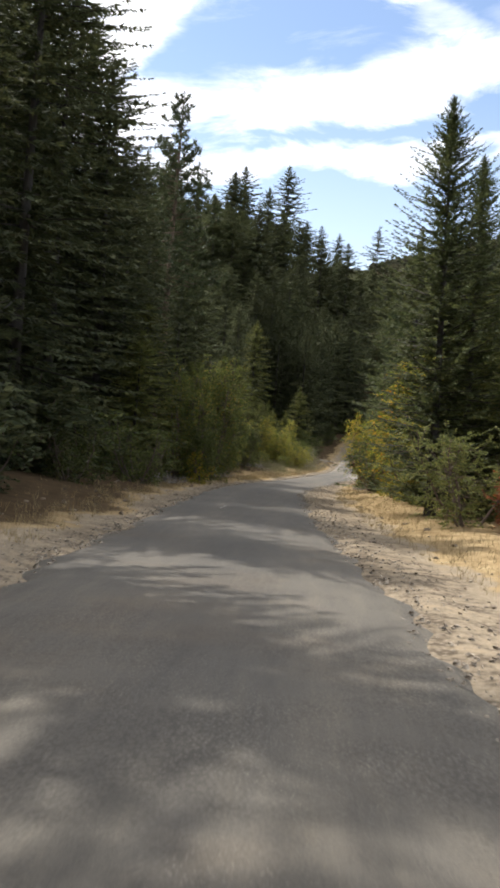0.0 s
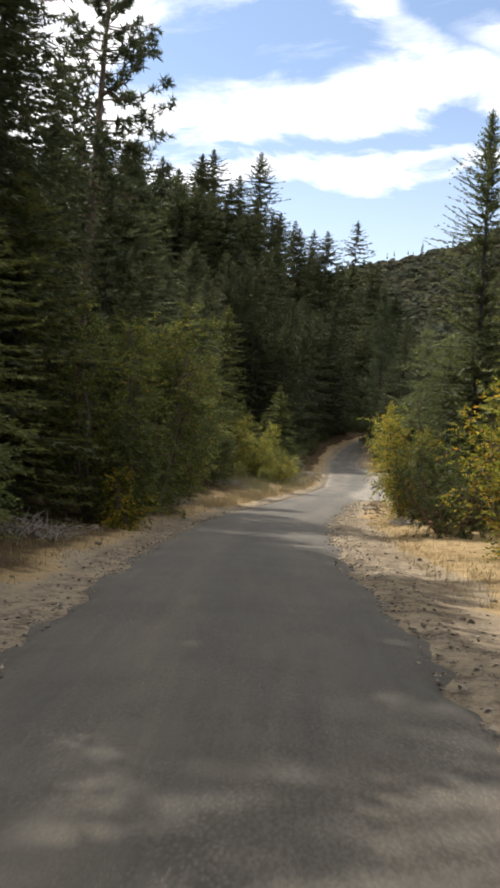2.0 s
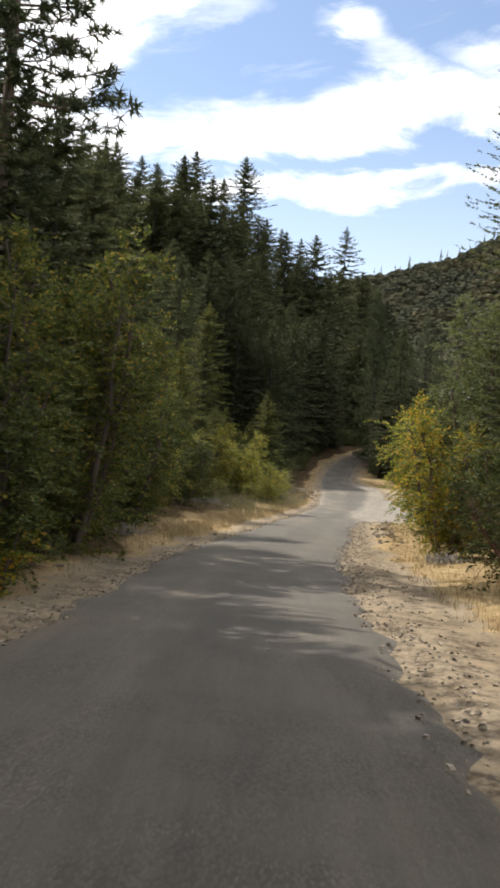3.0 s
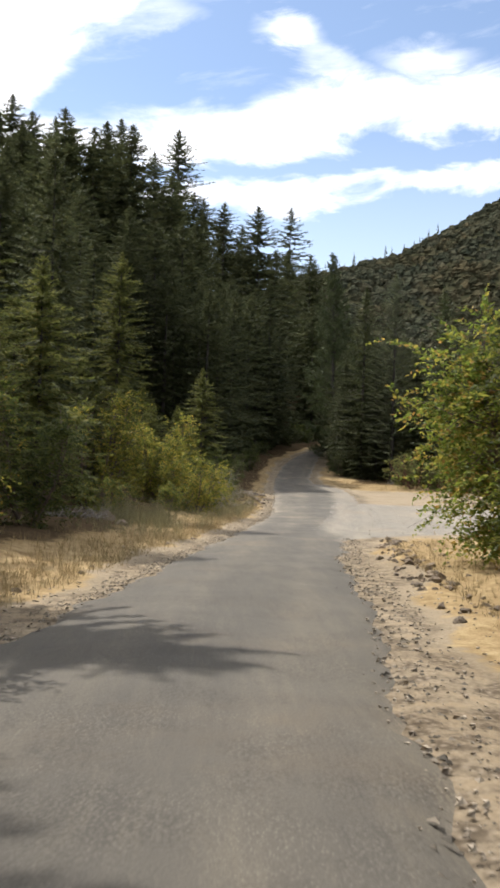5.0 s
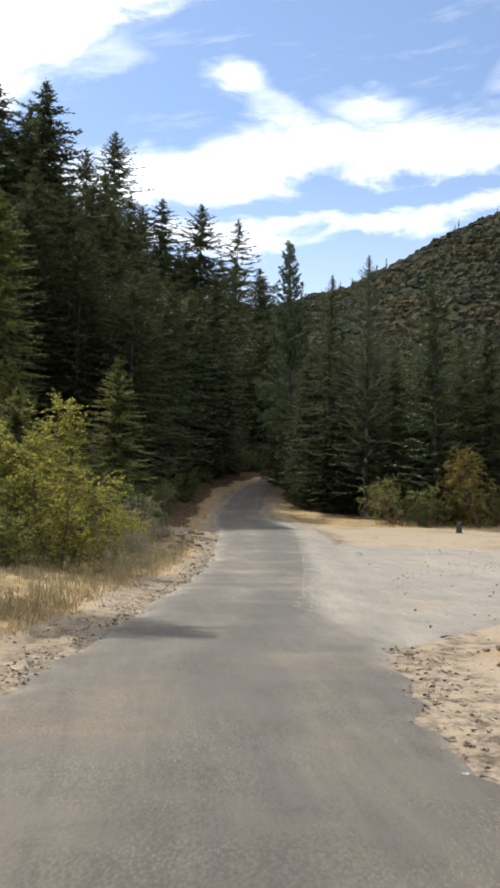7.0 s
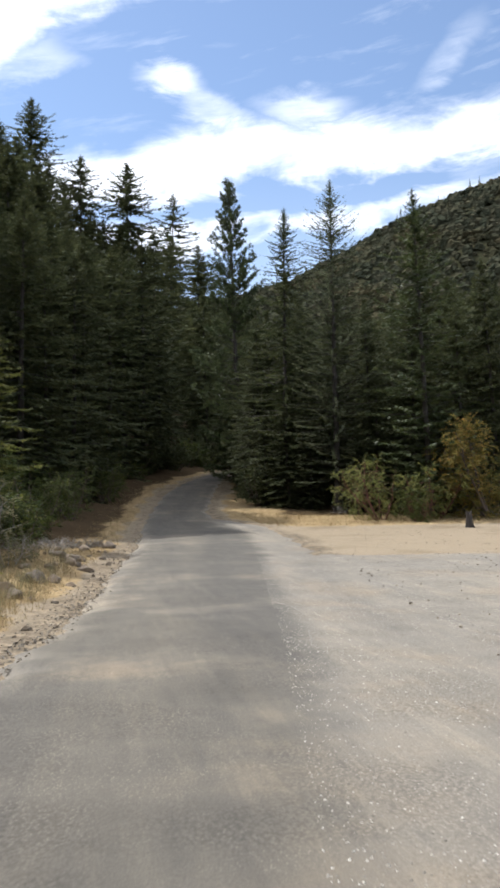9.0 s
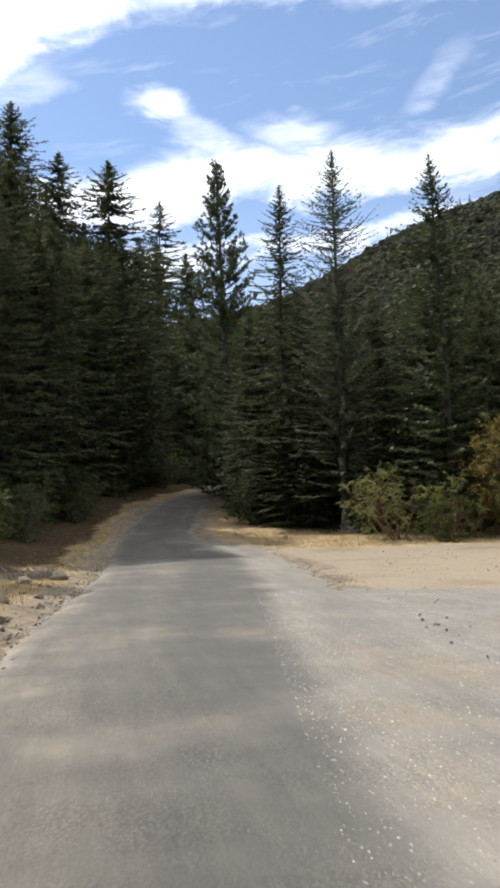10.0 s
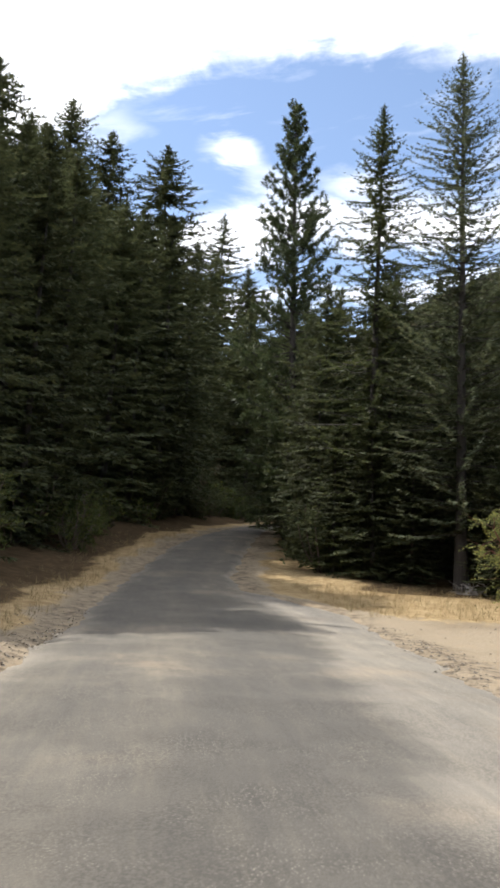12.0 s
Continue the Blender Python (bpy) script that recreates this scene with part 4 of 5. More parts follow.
# the first trees of the stand
stand(
    (19.8, 144.5, 14.0, O1, 16, 0.8), (20.0, 149.0, 12.0, O2, 16, 0.8), (22.6, 143.5, 12.5, O2, 16, 1.1), (24.6, 142.5, 12.0, O1, 16, 1.2),
    (19.8, 141.6, 9.5, O1, 16, 1.15), (21.0, 140.0, 9.6, O2, 16, 1.3), (22.3, 139.3, 9.0, O1, 16, 1.4), (20.2, 147.5, 15.5, O2, 16, 0.9),
    (23.6, 146.0, 18.5, O1, 16, 1.1), (27.0, 145.0, 17.5, O2, 16, 1.1), (24.8, 151.5, 20.0, O1, 16, 1.1), (28.0, 153.0, 20.5, O2, 16, 1.1),
    (31.0, 144.5, 18.0, O1, 16, 1.1), (34.4, 146.0, 19.5, O2, 16, 1.1),
)
# behind them
stand(
    (26.0, 136.8, 11.0, O2, 16, 1.3), (24.6, 136.0, 7.5, O1, 16, 1.5), (29.4, 139.5, 17.5, O1, 16, 1.0), (31.8, 138.0, 18.0, O2, 16, 1.0),
    (33.5, 136.0, 18.5, O1, 16, 1.0), (30.8, 135.0, 15.5, O2, 16, 1.1), (36.5, 137.5, 18.0, O2, 16, 1.0), (22.0, 152.5, 19.0, O1, 16, 1.1),
    (25.5, 149.5, 14.5, O2, 16, 1.1), (29.0, 149.0, 19.0, O1, 16, 1.1), (32.4, 147.5, 20.0, O2, 16, 1.0), (37.0, 146.0, 20.0, F1, 26, 1.1),
    (41.5, 141.0, 20.0, F2, 26, 1.1), (45.0, 147.0, 22.0, F3, 26, 1.1),
)
# further back
stand(
    (21.4, 157.0, 20.0, F2, 26, 1.1), (21.5, 164.0, 23.0, F1, 26, 1.2), (30.0, 158.0, 21.0, F3, 26, 1.2), (35.0, 156.0, 22.0, F1, 26, 1.2),
    (42.0, 160.0, 23.0, G2, 26, 1.1), (50.0, 156.0, 23.0, G1, 26, 1.1), (33.0, 176.0, 24.0, G1, 26, 1.2), (40.0, 182.0, 25.0, G2, 26, 1.2),
    (47.0, 176.0, 25.0, G3, 26, 1.2), (55.0, 185.0, 27.0, G1, 26, 1.2), (36.0, 200.0, 31.0, G3, 26, 1.1), (30.5, 190.0, 28.0, G2, 26, 1.1),
    (58.0, 168.0, 25.0, G2, 26, 1.2), (64.0, 178.0, 27.0, G3, 26, 1.2),
)
# the last of the stand
stand(
    (20.4, 152.5, 17.0, O2, 16, 1.0), (21.6, 159.5, 19.0, O1, 16, 1.0), (33.0, 152.5, 20.0, O1, 16, 1.1), (37.5, 151.5, 21.5, O2, 16, 1.0),
    (26.5, 156.0, 15.5, O1, 16, 1.2), (25.0, 168.0, 18.0, O2, 16, 1.3), (40.5, 149.0, 21.0, O1, 16, 1.0), (28.0, 172.0, 22.0, F2, 26, 1.3),
    (38.0, 168.0, 24.0, F1, 26, 1.2), (34.6, 141.5, 16.0, O1, 16, 1.1), (38.6, 134.0, 18.0, O2, 16, 1.0),
)

# ---- bushes and leafy trees ----
def bush(sd_, h, w, m, sm, x, y, nm, lb, tw, lf):
    tall = nm.endswith("tree")
    make_broad(sd_, h, w, m, sm, spot(x, y, 0.0), nm, lb, "tree" if tall else "bush", VERGE, int(tw * (1.5 if y < 100 else 1.1)), lf, 5 if h > 6 else 6, 0.04, 12, 0.4, tall)


bush(41, 4.6, 4.0, M_MAPLE, M_STEM, 9.4, 39.6, "maple_bush", "leafy bush turning yellow and orange on the sandy verge", 170, 0.10)
bush(42, 2.6, 3.3, M_MANZ, M_STEM, 9.2, 22.4, "green_bush", "round green bush on the sandy verge", 130, 0.07)
bush(43, 6.4, 4.0, M_MAPLE, M_STEM, 9.8, 36.6, "maple_tree", "small maple with yellow and orange leaves", 260, 0.15)
bush(44, 4.6, 3.0, M_MAPLE, M_STEM, 9.3, 55.2, "oak_bush", "yellow-green leafy bush leaning over the verge", 320, 0.08)
bush(45, 2.6, 3.2, M_SHRUB, M_RSTEM, 9.1, 46.0, "dark_bush", "low dark green bush in shade", 150, 0.07)
bush(46, 5.5, 6.6, M_LOCUST, M_STEM, 12.6, 68.3, "locust_bush", "tall leafy bush with drooping yellow-green sprays", 640, 0.12)
bush(47, 7.0, 5.6, M_OAKB, M_STEM, 30.6, 130.6, "oak_bush", "yellow-brown oak bush at the turnout's end", 280, 0.13)
bush(48, 3.7, 4.8, M_MANZ, M_RSTEM, 24.4, 131.4, "manzanita_bush", "olive manzanita bush with dark red stems", 170, 0.09)
bush(49, 2.8, 3.8, M_MANZ, M_RSTEM, 27.5, 131.4, "manzanita_bush", "olive manzanita bush with dark red stems", 150, 0.09)
bush(50, 4.6, 4.4, M_OAK, M_STEM, 2.9, 96.2, "oak_bush", "yellow-green oak bush on the bank", 380, 0.11)
bush(51, 2.8, 2.6, M_OAK, M_STEM, 4.7, 90.8, "oak_bush", "low bush with bright yellow-green leaves on the bank", 150, 0.09)
bush(52, 5.0, 4.2, M_OAK, M_STEM, 0.6, 85.4, "oak_bush", "yellow-green oak bush behind dry grass", 220, 0.10)
bush(53, 5.0, 3.6, M_SHRUB, M_STEM, -0.2, 59.6, "green_bush", "tall green bush at the foot of the trees", 190, 0.09)
bush(54, 3.4, 2.8, M_SHRUB, M_STEM, 0.1, 42.6, "green_bush", "green bush at the foot of the trees", 150, 0.08)
bush(55, 1.5, 1.0, M_MAPLE, M_STEM, 0.7, 41.6, "maple_sapling", "small sapling with orange-yellow leaves", 36, 0.08)
bush(56, 3.0, 2.6, M_SHRUB, M_STEM, -0.4, 51.5, "green_bush", "green bush at the foot of the trees", 130, 0.08)
bush(57, 2.4, 2.6, M_SHRUB, M_STEM, -0.3, 31.5, "green_bush", "shaded dull green bush on the bank", 90, 0.07)
bush(58, 2.0, 2.4, M_SHRUB, M_STEM, -1.2, 26.0, "green_bush", "shaded dull green bush on the bank", 90, 0.07)
bush(59, 1.6, 1.8, M_RUST, M_RSTEM, 10.4, 21.2, "rust_bush", "low bush with rust-red leaves among green ones", 60, 0.07)
bush(60, 3.2, 3.0, M_OAK, M_STEM, 9.4, 33.0, "oak_bush", "yellow-green bush on the sandy verge", 150, 0.08)
bush(61, 2.8, 2.8, M_SHRUB, M_STEM, 9.6, 48.6, "green_bush", "green bush on the sandy verge", 140, 0.08)
bush(62, 1.8, 2.4, M_SHRUB, M_RSTEM, 25.9, 129.9, "green_bush", "low green bush in front of manzanita", 130, 0.07)
bush(63, 3.6, 3.6, M_MANZ, M_RSTEM, 32.0, 132.0, "manzanita_bush", "olive manzanita bush with dark red stems", 150, 0.09)
bush(64, 3.4, 3.0, M_OAK, M_STEM, -0.3, 66.8, "oak_bush", "yellow-green oak bush on the bank", 150, 0.09)
bush(65, 3.6, 3.2, M_SHRUB, M_STEM, 0.4, 74.0, "green_bush", "green bush at the foot of the trees", 150, 0.09)
bush(66, 2.2, 2.4, M_WEED, M_DEAD, 6.2, 106.0, "dry_bush", "grey-brown leafless brush on the bank", 90, 0.06)
bush(67, 2.4, 2.8, M_SHRUB, M_STEM, 6.4, 119.0, "green_bush", "dark green bush on the shaded bank", 130, 0.08)
bush(68, 2.8, 2.8, M_SHRUB, M_STEM, 7.6, 131.0, "green_bush", "dark green bush on the shaded bank", 130, 0.08)
bush(72, 6.4, 5.0, M_DAPPLE, M_STEM, 0.3, 48.0, "oak_tree", "leafy yellow-green oak at the foot of the dark firs", 300, 0.10)
bush(73, 7.6, 5.0, M_DAPPLE, M_STEM, -0.9, 53.5, "oak_tree", "leafy green oak at the foot of the dark firs", 300, 0.10)
bush(74, 6.4, 4.8, M_DAPPLE, M_STEM, -0.4, 61.5, "oak_tree", "leafy yellow-green oak at the foot of the dark firs", 280, 0.10)
bush(75, 5.6, 4.2, M_DAPPLE, M_STEM, -0.4, 43.5, "oak_tree", "leafy green oak at the foot of the dark firs", 240, 0.09)
bush(76, 6.2, 4.6, M_DAPPLE, M_STEM, -0.8, 70.0, "oak_tree", "leafy yellow-green oak at the foot of the dark firs", 260, 0.10)
bush(77, 1.3, 1.9, M_OAK, M_STEM, 5.0, 99.6, "oak_bush", "low yellow-green bush among dry weeds on the bank", 70, 0.07)
bush(78, 1.1, 1.6, M_DAPPLE, M_STEM, 3.6, 88.6, "oak_bush", "low green bush among dry weeds on the bank", 60, 0.07)
bush(79, 1.4, 2.0, M_OAK, M_STEM, 6.2, 104.0, "oak_bush", "low yellow-green bush among dry weeds on the bank", 70, 0.07)
bush(81, 1.2, 2.0, M_DAPPLE, M_STEM, 1.6, 82.4, "oak_bush", "low green bush among dry weeds on the bank", 60, 0.07)
bush(82, 1.0, 1.6, M_WEED, M_DEAD, 5.7, 95.4, "dry_bush", "low grey-brown dry brush on the bank", 60, 0.05)
bush(83, 0.9, 1.5, M_WEED, M_DEAD, 7.0, 106.8, "dry_bush", "low grey-brown dry brush on the bank", 60, 0.05)
bush(84, 1.1, 1.8, M_WEED, M_DEAD, 6.2, 101.2, "dry_bush", "low grey-brown dry brush on the bank", 60, 0.05)
bush(70, 8.6, 4.2, M_ALDER, M_STEM, 10.7, 58.6, "alder_tree", "leafy grey-green alder close behind the verge", 300, 0.10)
bush(71, 7.0, 3.6, M_SHRUB, M_STEM, 11.0, 62.6, "alder_tree", "leafy green alder close behind the verge", 260, 0.10)
bush(69, 2.6, 3.0, M_SHRUB, M_STEM, 9.4, 143.0, "green_bush", "dark green bush on the shaded bank", 130, 0.08)
make_fir(80, 16.0, 3.3, 0.04, 0.22, 0.17, M_ALDER, proto_at(11.5, 54.3, 16, top=15.9), "fir_tree", "tall grey-green fir behind the roadside bushes", "young firs by the road", 0.52, 0.08, 0.3, 0.75)


# ---- dark understory on the slope ----
U1 = make_broad(90, 2.6, 3.4, M_SHRUB, M_STEM, spot(4.6, 123.0), "slope_bush", "dark leafy bush under the firs on the slope", "bush", "bushes under the firs", 40, 0.26, 5, 0.05, 7, 0.3, False, True)
U2 = make_broad(91, 3.4, 3.0, M_FIR, M_STEM, spot(3.0, 128.0), "slope_bush", "dark leafy bush under the firs on the slope", "bush", "bushes under the firs", 40, 0.26, 5, 0.05, 7, 0.2, False, True)
ru = random.Random(77)
for q in range(190):
    y = ru.uniform(14, 205)
    dl = ru.uniform(3.4, 6.0) if q % 2 else ru.uniform(5.0, 24.0)
    if 60 < y < 112 and dl < 6:
        continue
    s_ = ru.uniform(0.5, 1.15) if dl > 5 else ru.uniform(0.4, 0.8)
    copy_thing(ru.choice((U1, U2)), spot(float(left_edge(y)) - dl, y, ru.uniform(0, 6.28), s_, 0.0, s_ * ru.uniform(1.0, 1.4)))
for q in range(34):
    x, y = ru.uniform(17.6, 40), ru.uniform(140.5, 152)
    if x - float(right_edge(y)) < 2.6:
        continue
    s_ = ru.uniform(0.5, 0.9)
    copy_thing(ru.choice((U1, U2)), spot(x, y, ru.uniform(0, 6.28), s_, 0.0, s_ * 1.2))


# ---- dead brush, rocks, gravel, dry grass ----
def make_brush(seed, w, h, at, label):
    rng = random.Random(seed)
    root = thing("dead_brush", at, label, "brush", "dead brush at the verges")
    paths = []
    for k in range(70):
        a, p = rng.uniform(0, 6.28), Vector((rng.uniform(-1, 1) * w * 0.4, rng.uniform(-1, 1) * w * 0.3, 0))
        d = Vector((math.cos(a), math.sin(a), rng.uniform(0.2, 1.2))).normalized()
        l = rng.uniform(0.4, 1.0) * h
        m = p + d * l * 0.5 + rdir(rng) * 0.1
        paths.append([(p, 0.015), (m, 0.010), (p + d * l + Vector((0, 0, -0.15 * l)), 0.004)])
        paths.append([(m, 0.008), (m + rdir(rng) * l * 0.4, 0.003)])
    v, f = sticks(paths, 3)
    put_mesh("twig_tangle", v, f, M_DEAD, root)


for k, (x, y, w, h) in enumerate(((30.6, 132.6, 3.0, 1.5), (24.0, 136.6, 2.0, 0.9), (7.6, 109.6, 1.6, 0.8), (8.6, 118.4, 1.6, 0.8), (1.0, 79.0, 2.0, 0.8), (-0.4, 36.6, 2.2, 1.0), (0.4, 55.0, 1.8, 0.8), (6.3, 101.0, 1.6, 0.8), (8.9, 52.8, 1.2, 0.6))):
    make_brush(100 + k, w, h, spot(x, y), "tangle of grey dead twigs lying on the verge")


def rock_mesh(seed):
    """An angular broken stone: the hull of a handful of points."""
    rng = random.Random(seed * 13 + 1)
    bm = bmesh.new()
    sx, sy, sz = rng.uniform(0.9, 1.5), rng.uniform(0.75, 1.05), rng.uniform(0.6, 0.95)
    for q in range(15):
        d = rdir(rng) * rng.uniform(0.40, 0.56)
        bm.verts.new((d.x * sx, d.y * sy, d.z * sz))
    got = bmesh.ops.convex_hull(bm, input=bm.verts[:])
    bmesh.ops.delete(bm, geom=[g for g in got["geom_interior"] if isinstance(g, bmesh.types.BMVert)], context="VERTS")
    bmesh.ops.bevel(bm, geom=bm.edges[:], offset=0.025, segments=1, affect="EDGES")
    me = bpy.data.meshes.new("rock")
    bm.to_mesh(me)
    bm.free()
    me.materials.append(M_ROCK)
    return me


ROCKS = [rock_mesh(s) for s in range(9)]


def rock(x, y, s, k):
    ob = new("rock", ROCKS[k % 9])
    ob.matrix_world = spot(x, y, k * 1.7, s, 0.0, s)
    ob.location.z += 0.04 * s
    tagged(ob, "weathered grey-brown stone lying on the verge", "rock", "stones along the verges")


rr = random.Random(5)
k = 0
for x, y, s in ((1.9, 79.6, 0.7), (1.4, 80.1, 0.5), (2.5, 79.2, 0.4), (8.4, 108.7, 0.6), (7.9, 109.4, 0.5), (8.7, 110.4, 0.35), (9.5, 117.8, 0.7), (9.1, 118.8, 0.5), (8.6, 116.6, 0.45), (8.2, 104.8, 0.4), (8.0, 106.6, 0.3), (6.6, 95.8, 0.3), (5.8, 88.9, 0.3), (6.9, 97.4, 0.5), (7.2, 99.6, 0.42), (6.5, 98.6, 0.36), (7.6, 101.8, 0.5), (7.3, 103.4, 0.4), (6.2, 93.4, 0.45), (5.6, 91.2, 0.38), (7.8, 104.6, 0.55)):
    rock(x, y, s, k)
    k += 1
for q in range(34):
    rock(rr.gauss(8.0, 0.5), rr.gauss(108.6, 1.8), 0.12 + 0.4 * rr.random() ** 2, k)
    k += 1
for n, (y0, y1, fn, lo, hi, s0, s1) in enumerate(((60, 80, right_edge, 0.8, 1.8, 0.09, 0.30), (64, 79.5, right_edge, 0.9, 1.7, 0.08, 0.26), (58, 80, right_edge, 1.4, 4.0, 0.05, 0.14), (60, 80, right_edge, 0.8, 1.8, 0.05, 0.15), (62, 80, right_edge, 0.9, 1.7, 0.06, 0.18), (61, 79, right_edge, 0.9, 2.0, 0.10, 0.24), (66, 80, right_edge, 1.0, 2.6, 0.06, 0.18), (8, 34, right_edge, 0.5, 2.0, 0.05, 0.13), (10, 60, right_edge, 0.8, 3.2, 0.06, 0.18), (8, 50, left_edge, -2.6, -0.4, 0.07, 0.22), (60, 100, left_edge, -1.8, -0.3, 0.07, 0.2), (84, 130, right_edge, 5.0, 14.0, 0.04, 0.10), (100, 124, left_edge, -2.4, -0.5, 0.10, 0.32))):
    for q in range(26):
        y = rr.uniform(y0, y1)
        rock(float(fn(y)) + rr.uniform(lo, hi), y, rr.uniform(s0, s1), k)
        k += 1


def chips():
    """Loose gravel along both edges: small flat-sided stones in one mesh."""
    rng = random.Random(8)
    v, f = [], []
    for q in range(10000):
        side = rng.random()
        y = rng.uniform(4, 128)
        if side < 0.55:
            x = float(right_edge(y)) + abs(rng.gauss(0.5, 0.9)) - 0.25
            if 80 < y < 128:
                x = float(right_edge(y)) + rng.uniform(0.2, 15)
        else:
            x = float(left_edge(y)) - abs(rng.gauss(0.3, 0.7)) + 0.2
        s = 0.010 + 0.030 * rng.random() ** 2
        z = max(float(height(x, y)), float(prof(y)) + 0.02 if left_edge(y) < x < right_edge(y) else -99)
        if 80 < y < 111 and float(right_edge(y)) - 1 < x < apron_hi(y):
            z += 0.05
        i = len(v)
        a0 = rng.uniform(0, 6.28)
        for up, grow in ((-0.4, 1.0), (0.45, 0.75)):
            for a in range(3):
                r_ = s * grow * rng.uniform(0.7, 1.3)
                v.append((x + r_ * math.cos(a0 + a * 2.09 + up), y + r_ * math.sin(a0 + a * 2.09 + up), z + s * (up + rng.uniform(-0.15, 0.25))))
        f += [(i, i + 1, i + 4), (i, i + 4, i + 3), (i + 1, i + 2, i + 5), (i + 1, i + 5, i + 4), (i + 2, i, i + 3), (i + 2, i + 3, i + 5), (i + 3, i + 4, i + 5)]
    tagged(put_mesh("gravel", v, f, M_CHIPS), "loose tan and grey gravel along the road edges", "gravel", kind="stuff")


chips()


def pebbles(name, x, y, z, size, mat, label, seed):
    """Three-sided pebbles, all in one mesh."""
    rng = np.random.default_rng(seed)
    n = len(x)
    a0 = rng.uniform(0, 6.28, n)
    pts = [np.stack([x + w * np.cos(a0 + c * 2.09), y + w * np.sin(a0 + c * 2.09), z - 0.25 * size], 1) for c in range(3) for w in (size * rng.uniform(0.8, 1.4, n),)]
    pts.append(np.stack([x + size * rng.uniform(-0.3, 0.3, n), y + size * rng.uniform(-0.3, 0.3, n), z + size * rng.uniform(0.25, 0.55, n)], 1))
    k = np.arange(n) * 4
    tris = np.concatenate([np.stack([k + p, k + q, k + 3], 1) for p, q in ((0, 1), (1, 2), (2, 0))])
    tagged(put_mesh(name, np.stack(pts, 1).reshape(-1, 3).tolist(), tris.tolist(), mat), label, "gravel", kind="stuff")


def apron_chips():
    """Coarse pale and dark chippings strewn over the turnout's paving."""
    rng = np.random.default_rng(18)
    y = rng.uniform(83.5, 111, 52000)
    a = right_edge(y)
    x = a - 2.0 + 13.0 * rng.random(len(y)) ** 1.25
    on = x < np.interp(y, [80, 82.7, 84, 86, 88, 106, 108.5, 110.5, 112], [10.4, 12.8, 15.5, 26, 40, 40, 30, 22, 16.2]) - 0.3
    x, y, a = x[on], y[on], a[on]
    le = left_edge(y)
    crown = lambda u: prof(y) + 0.02 + 0.045 * np.maximum(0.0, 1 - (2 * (u - le) / (a - le) - 1) ** 2) + 0.012 * np.sin(u * 2.1 + y * 0.7)
    t = sstep(x, a, a + 1.2)
    z = np.where(x < a, crown(x), crown(a) * (1 - t) + (height(a + np.maximum(x - a, 0.03), y) + 0.045) * t)
    pebbles("chippings", x, y, z, 0.005 + 0.013 * rng.random(len(x)) ** 2, M_CHIPPINGS, "pale and dark stone chippings strewn over the turnout", 19)


def edge_crumbs():
    """Broken bits of asphalt along the crumbling edges."""
    rng = np.random.default_rng(28)
    y = np.concatenate([rng.uniform(54, 104, 2600), rng.uniform(12, 54, 900)])
    x = left_edge(y) + rng.normal(-0.10, 0.22, len(y)) + 0.10 * np.sin(y * 1.9)
    y2 = np.concatenate([rng.uniform(48, 80, 1500), rng.uniform(8, 48, 900), rng.uniform(109, 127, 900)])
    x2 = right_edge(y2) + rng.normal(0.18, 0.28, len(y2)) + 0.10 * np.sin(y2 * 1.7 + 2)
    x, y = np.concatenate([x, x2]), np.concatenate([y, y2])
    inside = (x > left_edge(y)) & (x < right_edge(y))
    z = np.where(inside, prof(y) + 0.02, height(x, y) + 0.005)
    pebbles("asphalt_crumbs", x, y, z, 0.008 + 0.034 * rng.random(len(x)) ** 2.5, M_CRUMB, "dark broken bits of asphalt along the road edges", 29)


edge_crumbs()
apron_chips()


def grass(name, n, ys, where, hr, mat, label, seed, blades=7):
    rng = random.Random(seed)
    lv = Leaves()
    for q in range(n):
        y = rng.uniform(*ys)
        x = where(rng, y)
        z = float(height(x, y))
        for b in range(blades):
            a, t = rng.uniform(0, 6.28), abs(rng.gauss(0, 0.45))
            d = Vector((math.cos(a) * math.sin(t), math.sin(a) * math.sin(t), math.cos(t)))
            p = Vector((x + rng.gauss(0, 0.05), y + rng.gauss(0, 0.05), z - 0.02))
            lv.blade(p, d, d.cross(rdir(rng)).normalized(), rng.uniform(*hr), 0.009)
    tagged(put_mesh(name, lv.v, lv.f, mat), label, "grass", kind="stuff")


grass("dry_grass", 2600, (6, 80), lambda r, y: float(right_edge(y)) + 1.3 + abs(r.gauss(0.9, 0.8)), (0.05, 0.20), M_GRASS, "short straw-coloured dry grass on the verge", 1)
grass("dry_grass", 2600, (6, 160), lambda r, y: float(left_edge(y)) - 0.7 - abs(r.gauss(0.5, 0.9)), (0.06, 0.26), M_GRASS, "short straw-coloured dry grass on the bank", 2)
grass("dry_grass", 1800, (129, 138), lambda r, y: r.uniform(17.5, 36), (0.08, 0.30), M_GRASS, "dry grass at the far edge of the turnout", 3)
grass("tall_weeds", 130, (80, 83.5), lambda r, y: r.uniform(1.6, 4.0), (0.5, 1.25), M_WEED, "tall grey-green dry weeds on the bank", 4, 10)
grass("tall_weeds", 160, (90, 108), lambda r, y: float(left_edge(y)) - r.uniform(1.0, 2.8), (0.3, 0.85), M_WEED, "tall grey-green dry weeds on the bank", 5, 10)
grass("tall_weeds", 420, (76, 102), lambda r, y: float(left_edge(y)) - r.uniform(1.3, 4.2), (0.25, 0.75), M_WEED, "tall straw-coloured weeds along the bank", 6, 9)
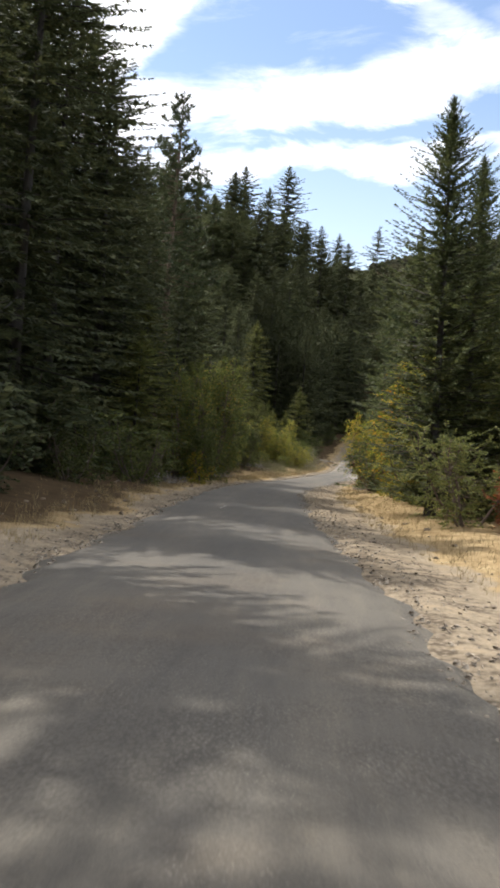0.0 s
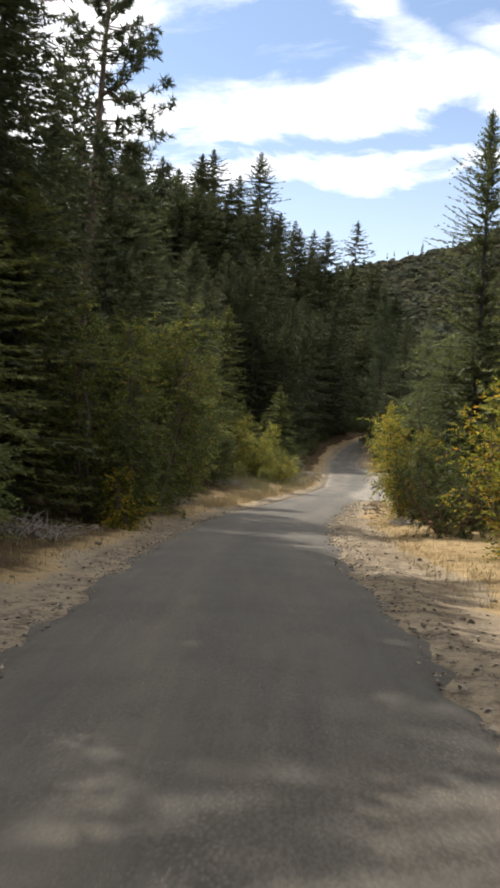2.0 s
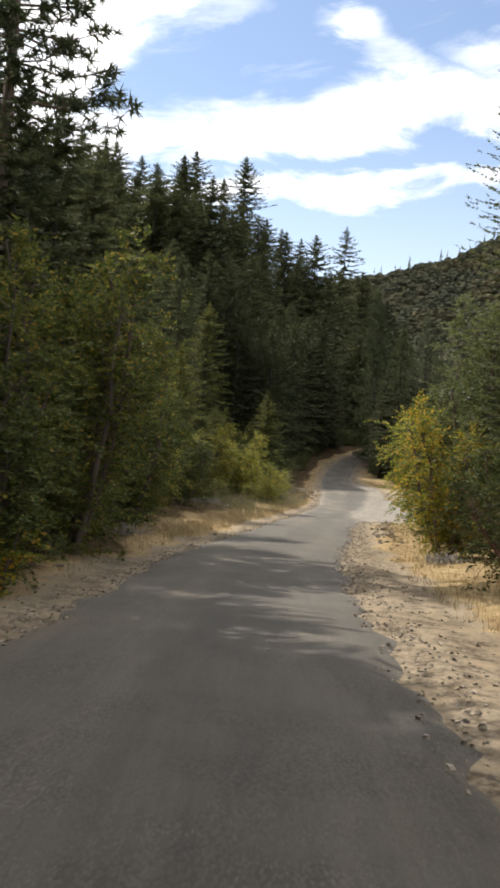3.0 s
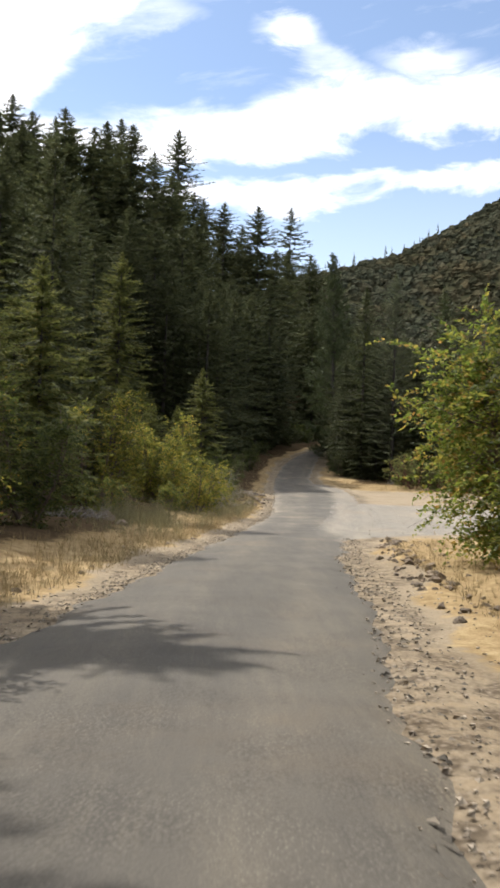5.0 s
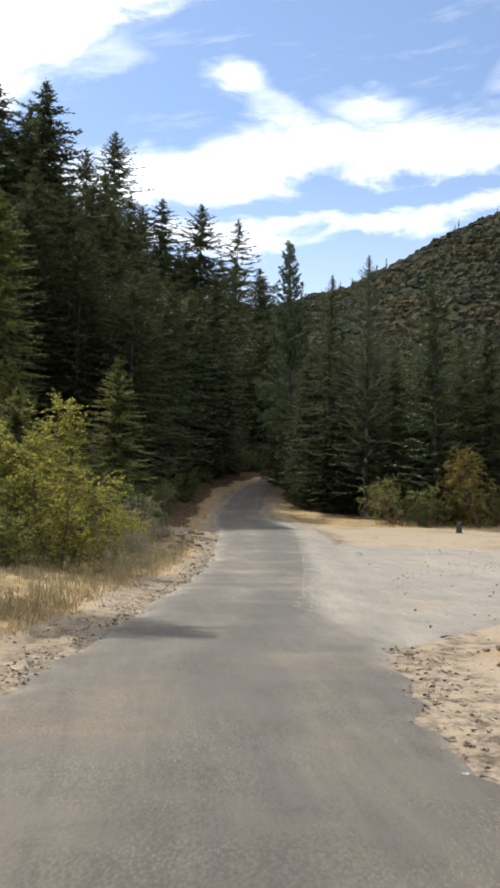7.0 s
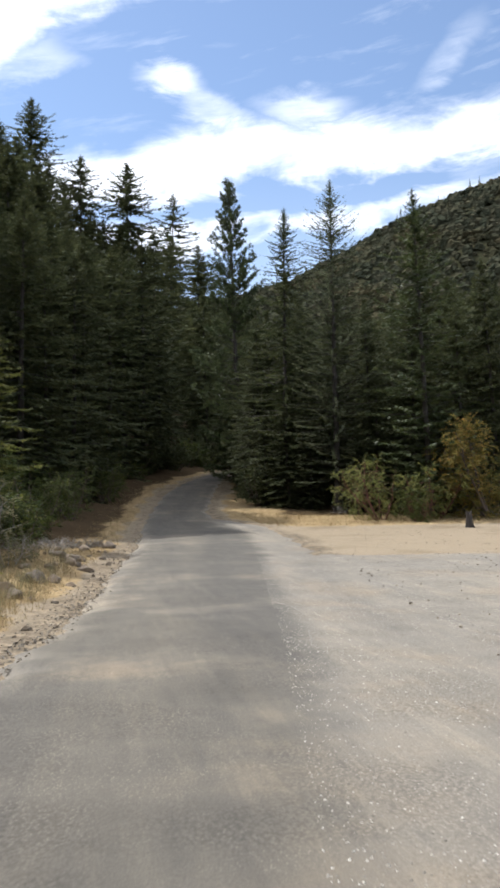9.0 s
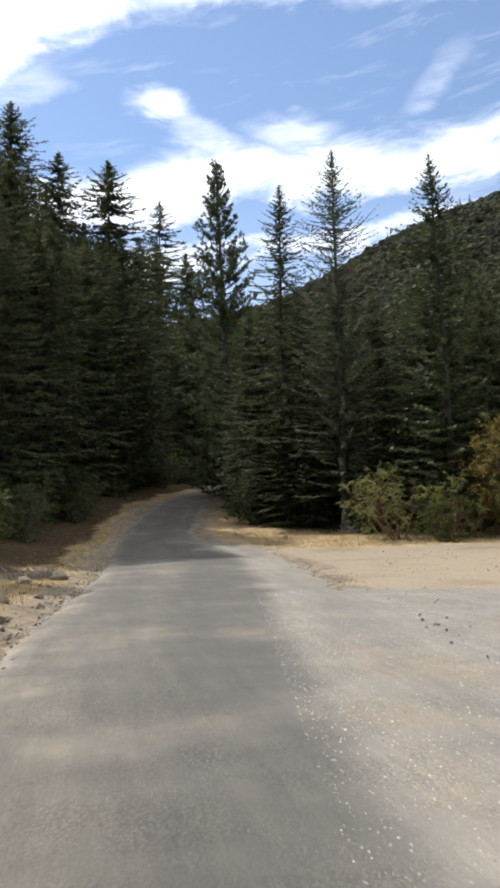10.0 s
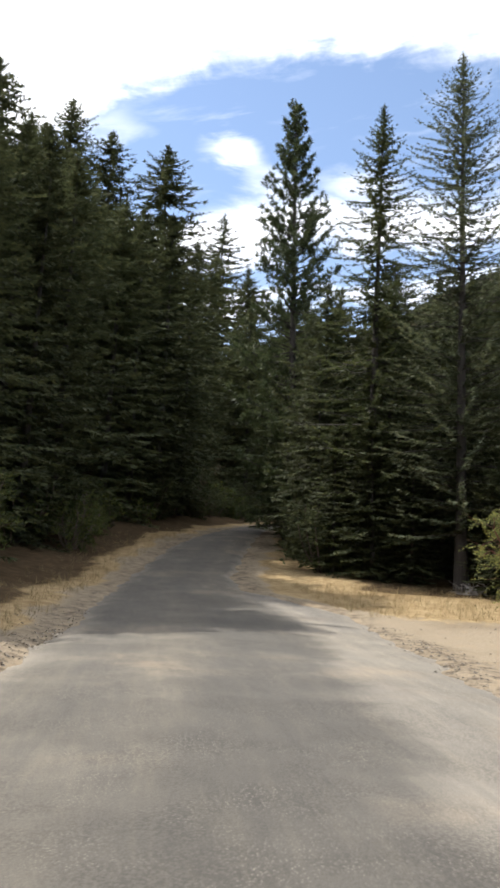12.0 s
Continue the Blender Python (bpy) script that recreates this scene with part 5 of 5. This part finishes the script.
grass("dry_grass", 2600, (56, 112), lambda r, y: float(left_edge(y)) - 0.9 - abs(r.gauss(0.8, 1.0)), (0.08, 0.32), M_GRASS, "straw-coloured dry grass on the bank", 7)


def make_stump(seed, h, r, at):
    """A charred stump: flared foot, fluted sides, jagged broken top."""
    rng = random.Random(seed)
    v, f, n = [], [], 12
    flute = [rng.uniform(0.8, 1.2) for q in range(n)]
    jag = [rng.uniform(0.7, 1.15) for q in range(n)]
    for lev, (up, grow) in enumerate(((-0.12, 1.6), (0.12, 1.15), (0.5, 0.95), (1.0, 0.85), (0.8, 0.4))):
        for q in range(n):
            a = 2 * math.pi * q / n
            w = r * grow * (1 + (flute[q] - 1) * (1.4 if lev < 2 else 1))
            v.append((w * math.cos(a), w * math.sin(a), h * up * (jag[q] if lev == 3 else 1)))
    for lev in range(4):
        for q in range(n):
            a, b = lev * n + q, lev * n + (q + 1) % n
            f.append((a, b, b + n, a + n))
    f.append(tuple(4 * n + q for q in range(n)))
    ob = put_mesh("tree_stump", v, f, M_DBARK)
    ob.matrix_world = at
    tagged(ob, "short dark charred stump at the edge of the turnout", "stump")


make_stump(3, 0.8, 0.19, spot(27.3, 126.4))

# short remnant of a painted line
tagged(put_mesh("road_marking", [(3.33, 23.0, 0.545), (3.365, 23.0, 0.545), (3.425, 24.1, 0.545), (3.39, 24.1, 0.545)], [(0, 1, 2, 3)], M_PAINT), "short worn white paint stripe on the asphalt", "road marking", kind="structure")


# ---- far hill cover ----
def hill_cover():
    rng = random.Random(9)
    v, f = [], []
    for q in range(10500):
        y, x = rng.uniform(480, 725), rng.uniform(50, 430)
        z = float(height(x, y))
        if z < 45:
            continue
        r0 = 1.2 + 2.6 * rng.random() ** 2
        i, tall = len(v), rng.uniform(0.7, 1.3)
        for ring, (rad, up) in enumerate(((1.0, -0.35), (1.05, 0.35), (0.62, 0.85))):
            for s_ in range(6):
                a = s_ * 1.047 + ring * 0.5
                rr_ = r0 * rad * rng.uniform(0.65, 1.25)
                v.append((x + rr_ * math.cos(a), y + rr_ * math.sin(a), z + r0 * tall * (up + rng.uniform(-0.2, 0.2))))
        v.append((x, y, z + r0 * tall * rng.uniform(0.95, 1.25)))
        for ring in range(2):
            for s_ in range(6):
                a, b_ = i + ring * 6 + s_, i + ring * 6 + (s_ + 1) % 6
                f += [(a, b_, b_ + 6), (a, b_ + 6, a + 6)]
        f += [(i + 12 + s_, i + 12 + (s_ + 1) % 6, i + 18) for s_ in range(6)]
    tagged(put_mesh("chaparral", v, f, M_CHAP), "brown-green scrub covering the far sunlit hill", "scrub", kind="stuff")
    lv = Leaves()
    for q in range(70):
        x = rng.uniform(60, 460)
        y = rng.uniform(670, 715)
        z, h = float(height(x, y)), rng.uniform(6, 15)
        for b in range(60):
            t = rng.random()
            a = rng.uniform(0, 6.28)
            d = Vector((math.cos(a), math.sin(a), -0.2)).normalized()
            lv.add(Vector((x, y, z + h * (0.12 + 0.88 * t))), d, Vector((0, 0, 1)), h * 0.17 * (1.05 - t), h * 0.07)
    tagged(put_mesh("ridge_conifers", lv.v, lv.f, M_FIR), "row of tiny dark conifers along the far ridge", "trees", kind="stuff")


hill_cover()
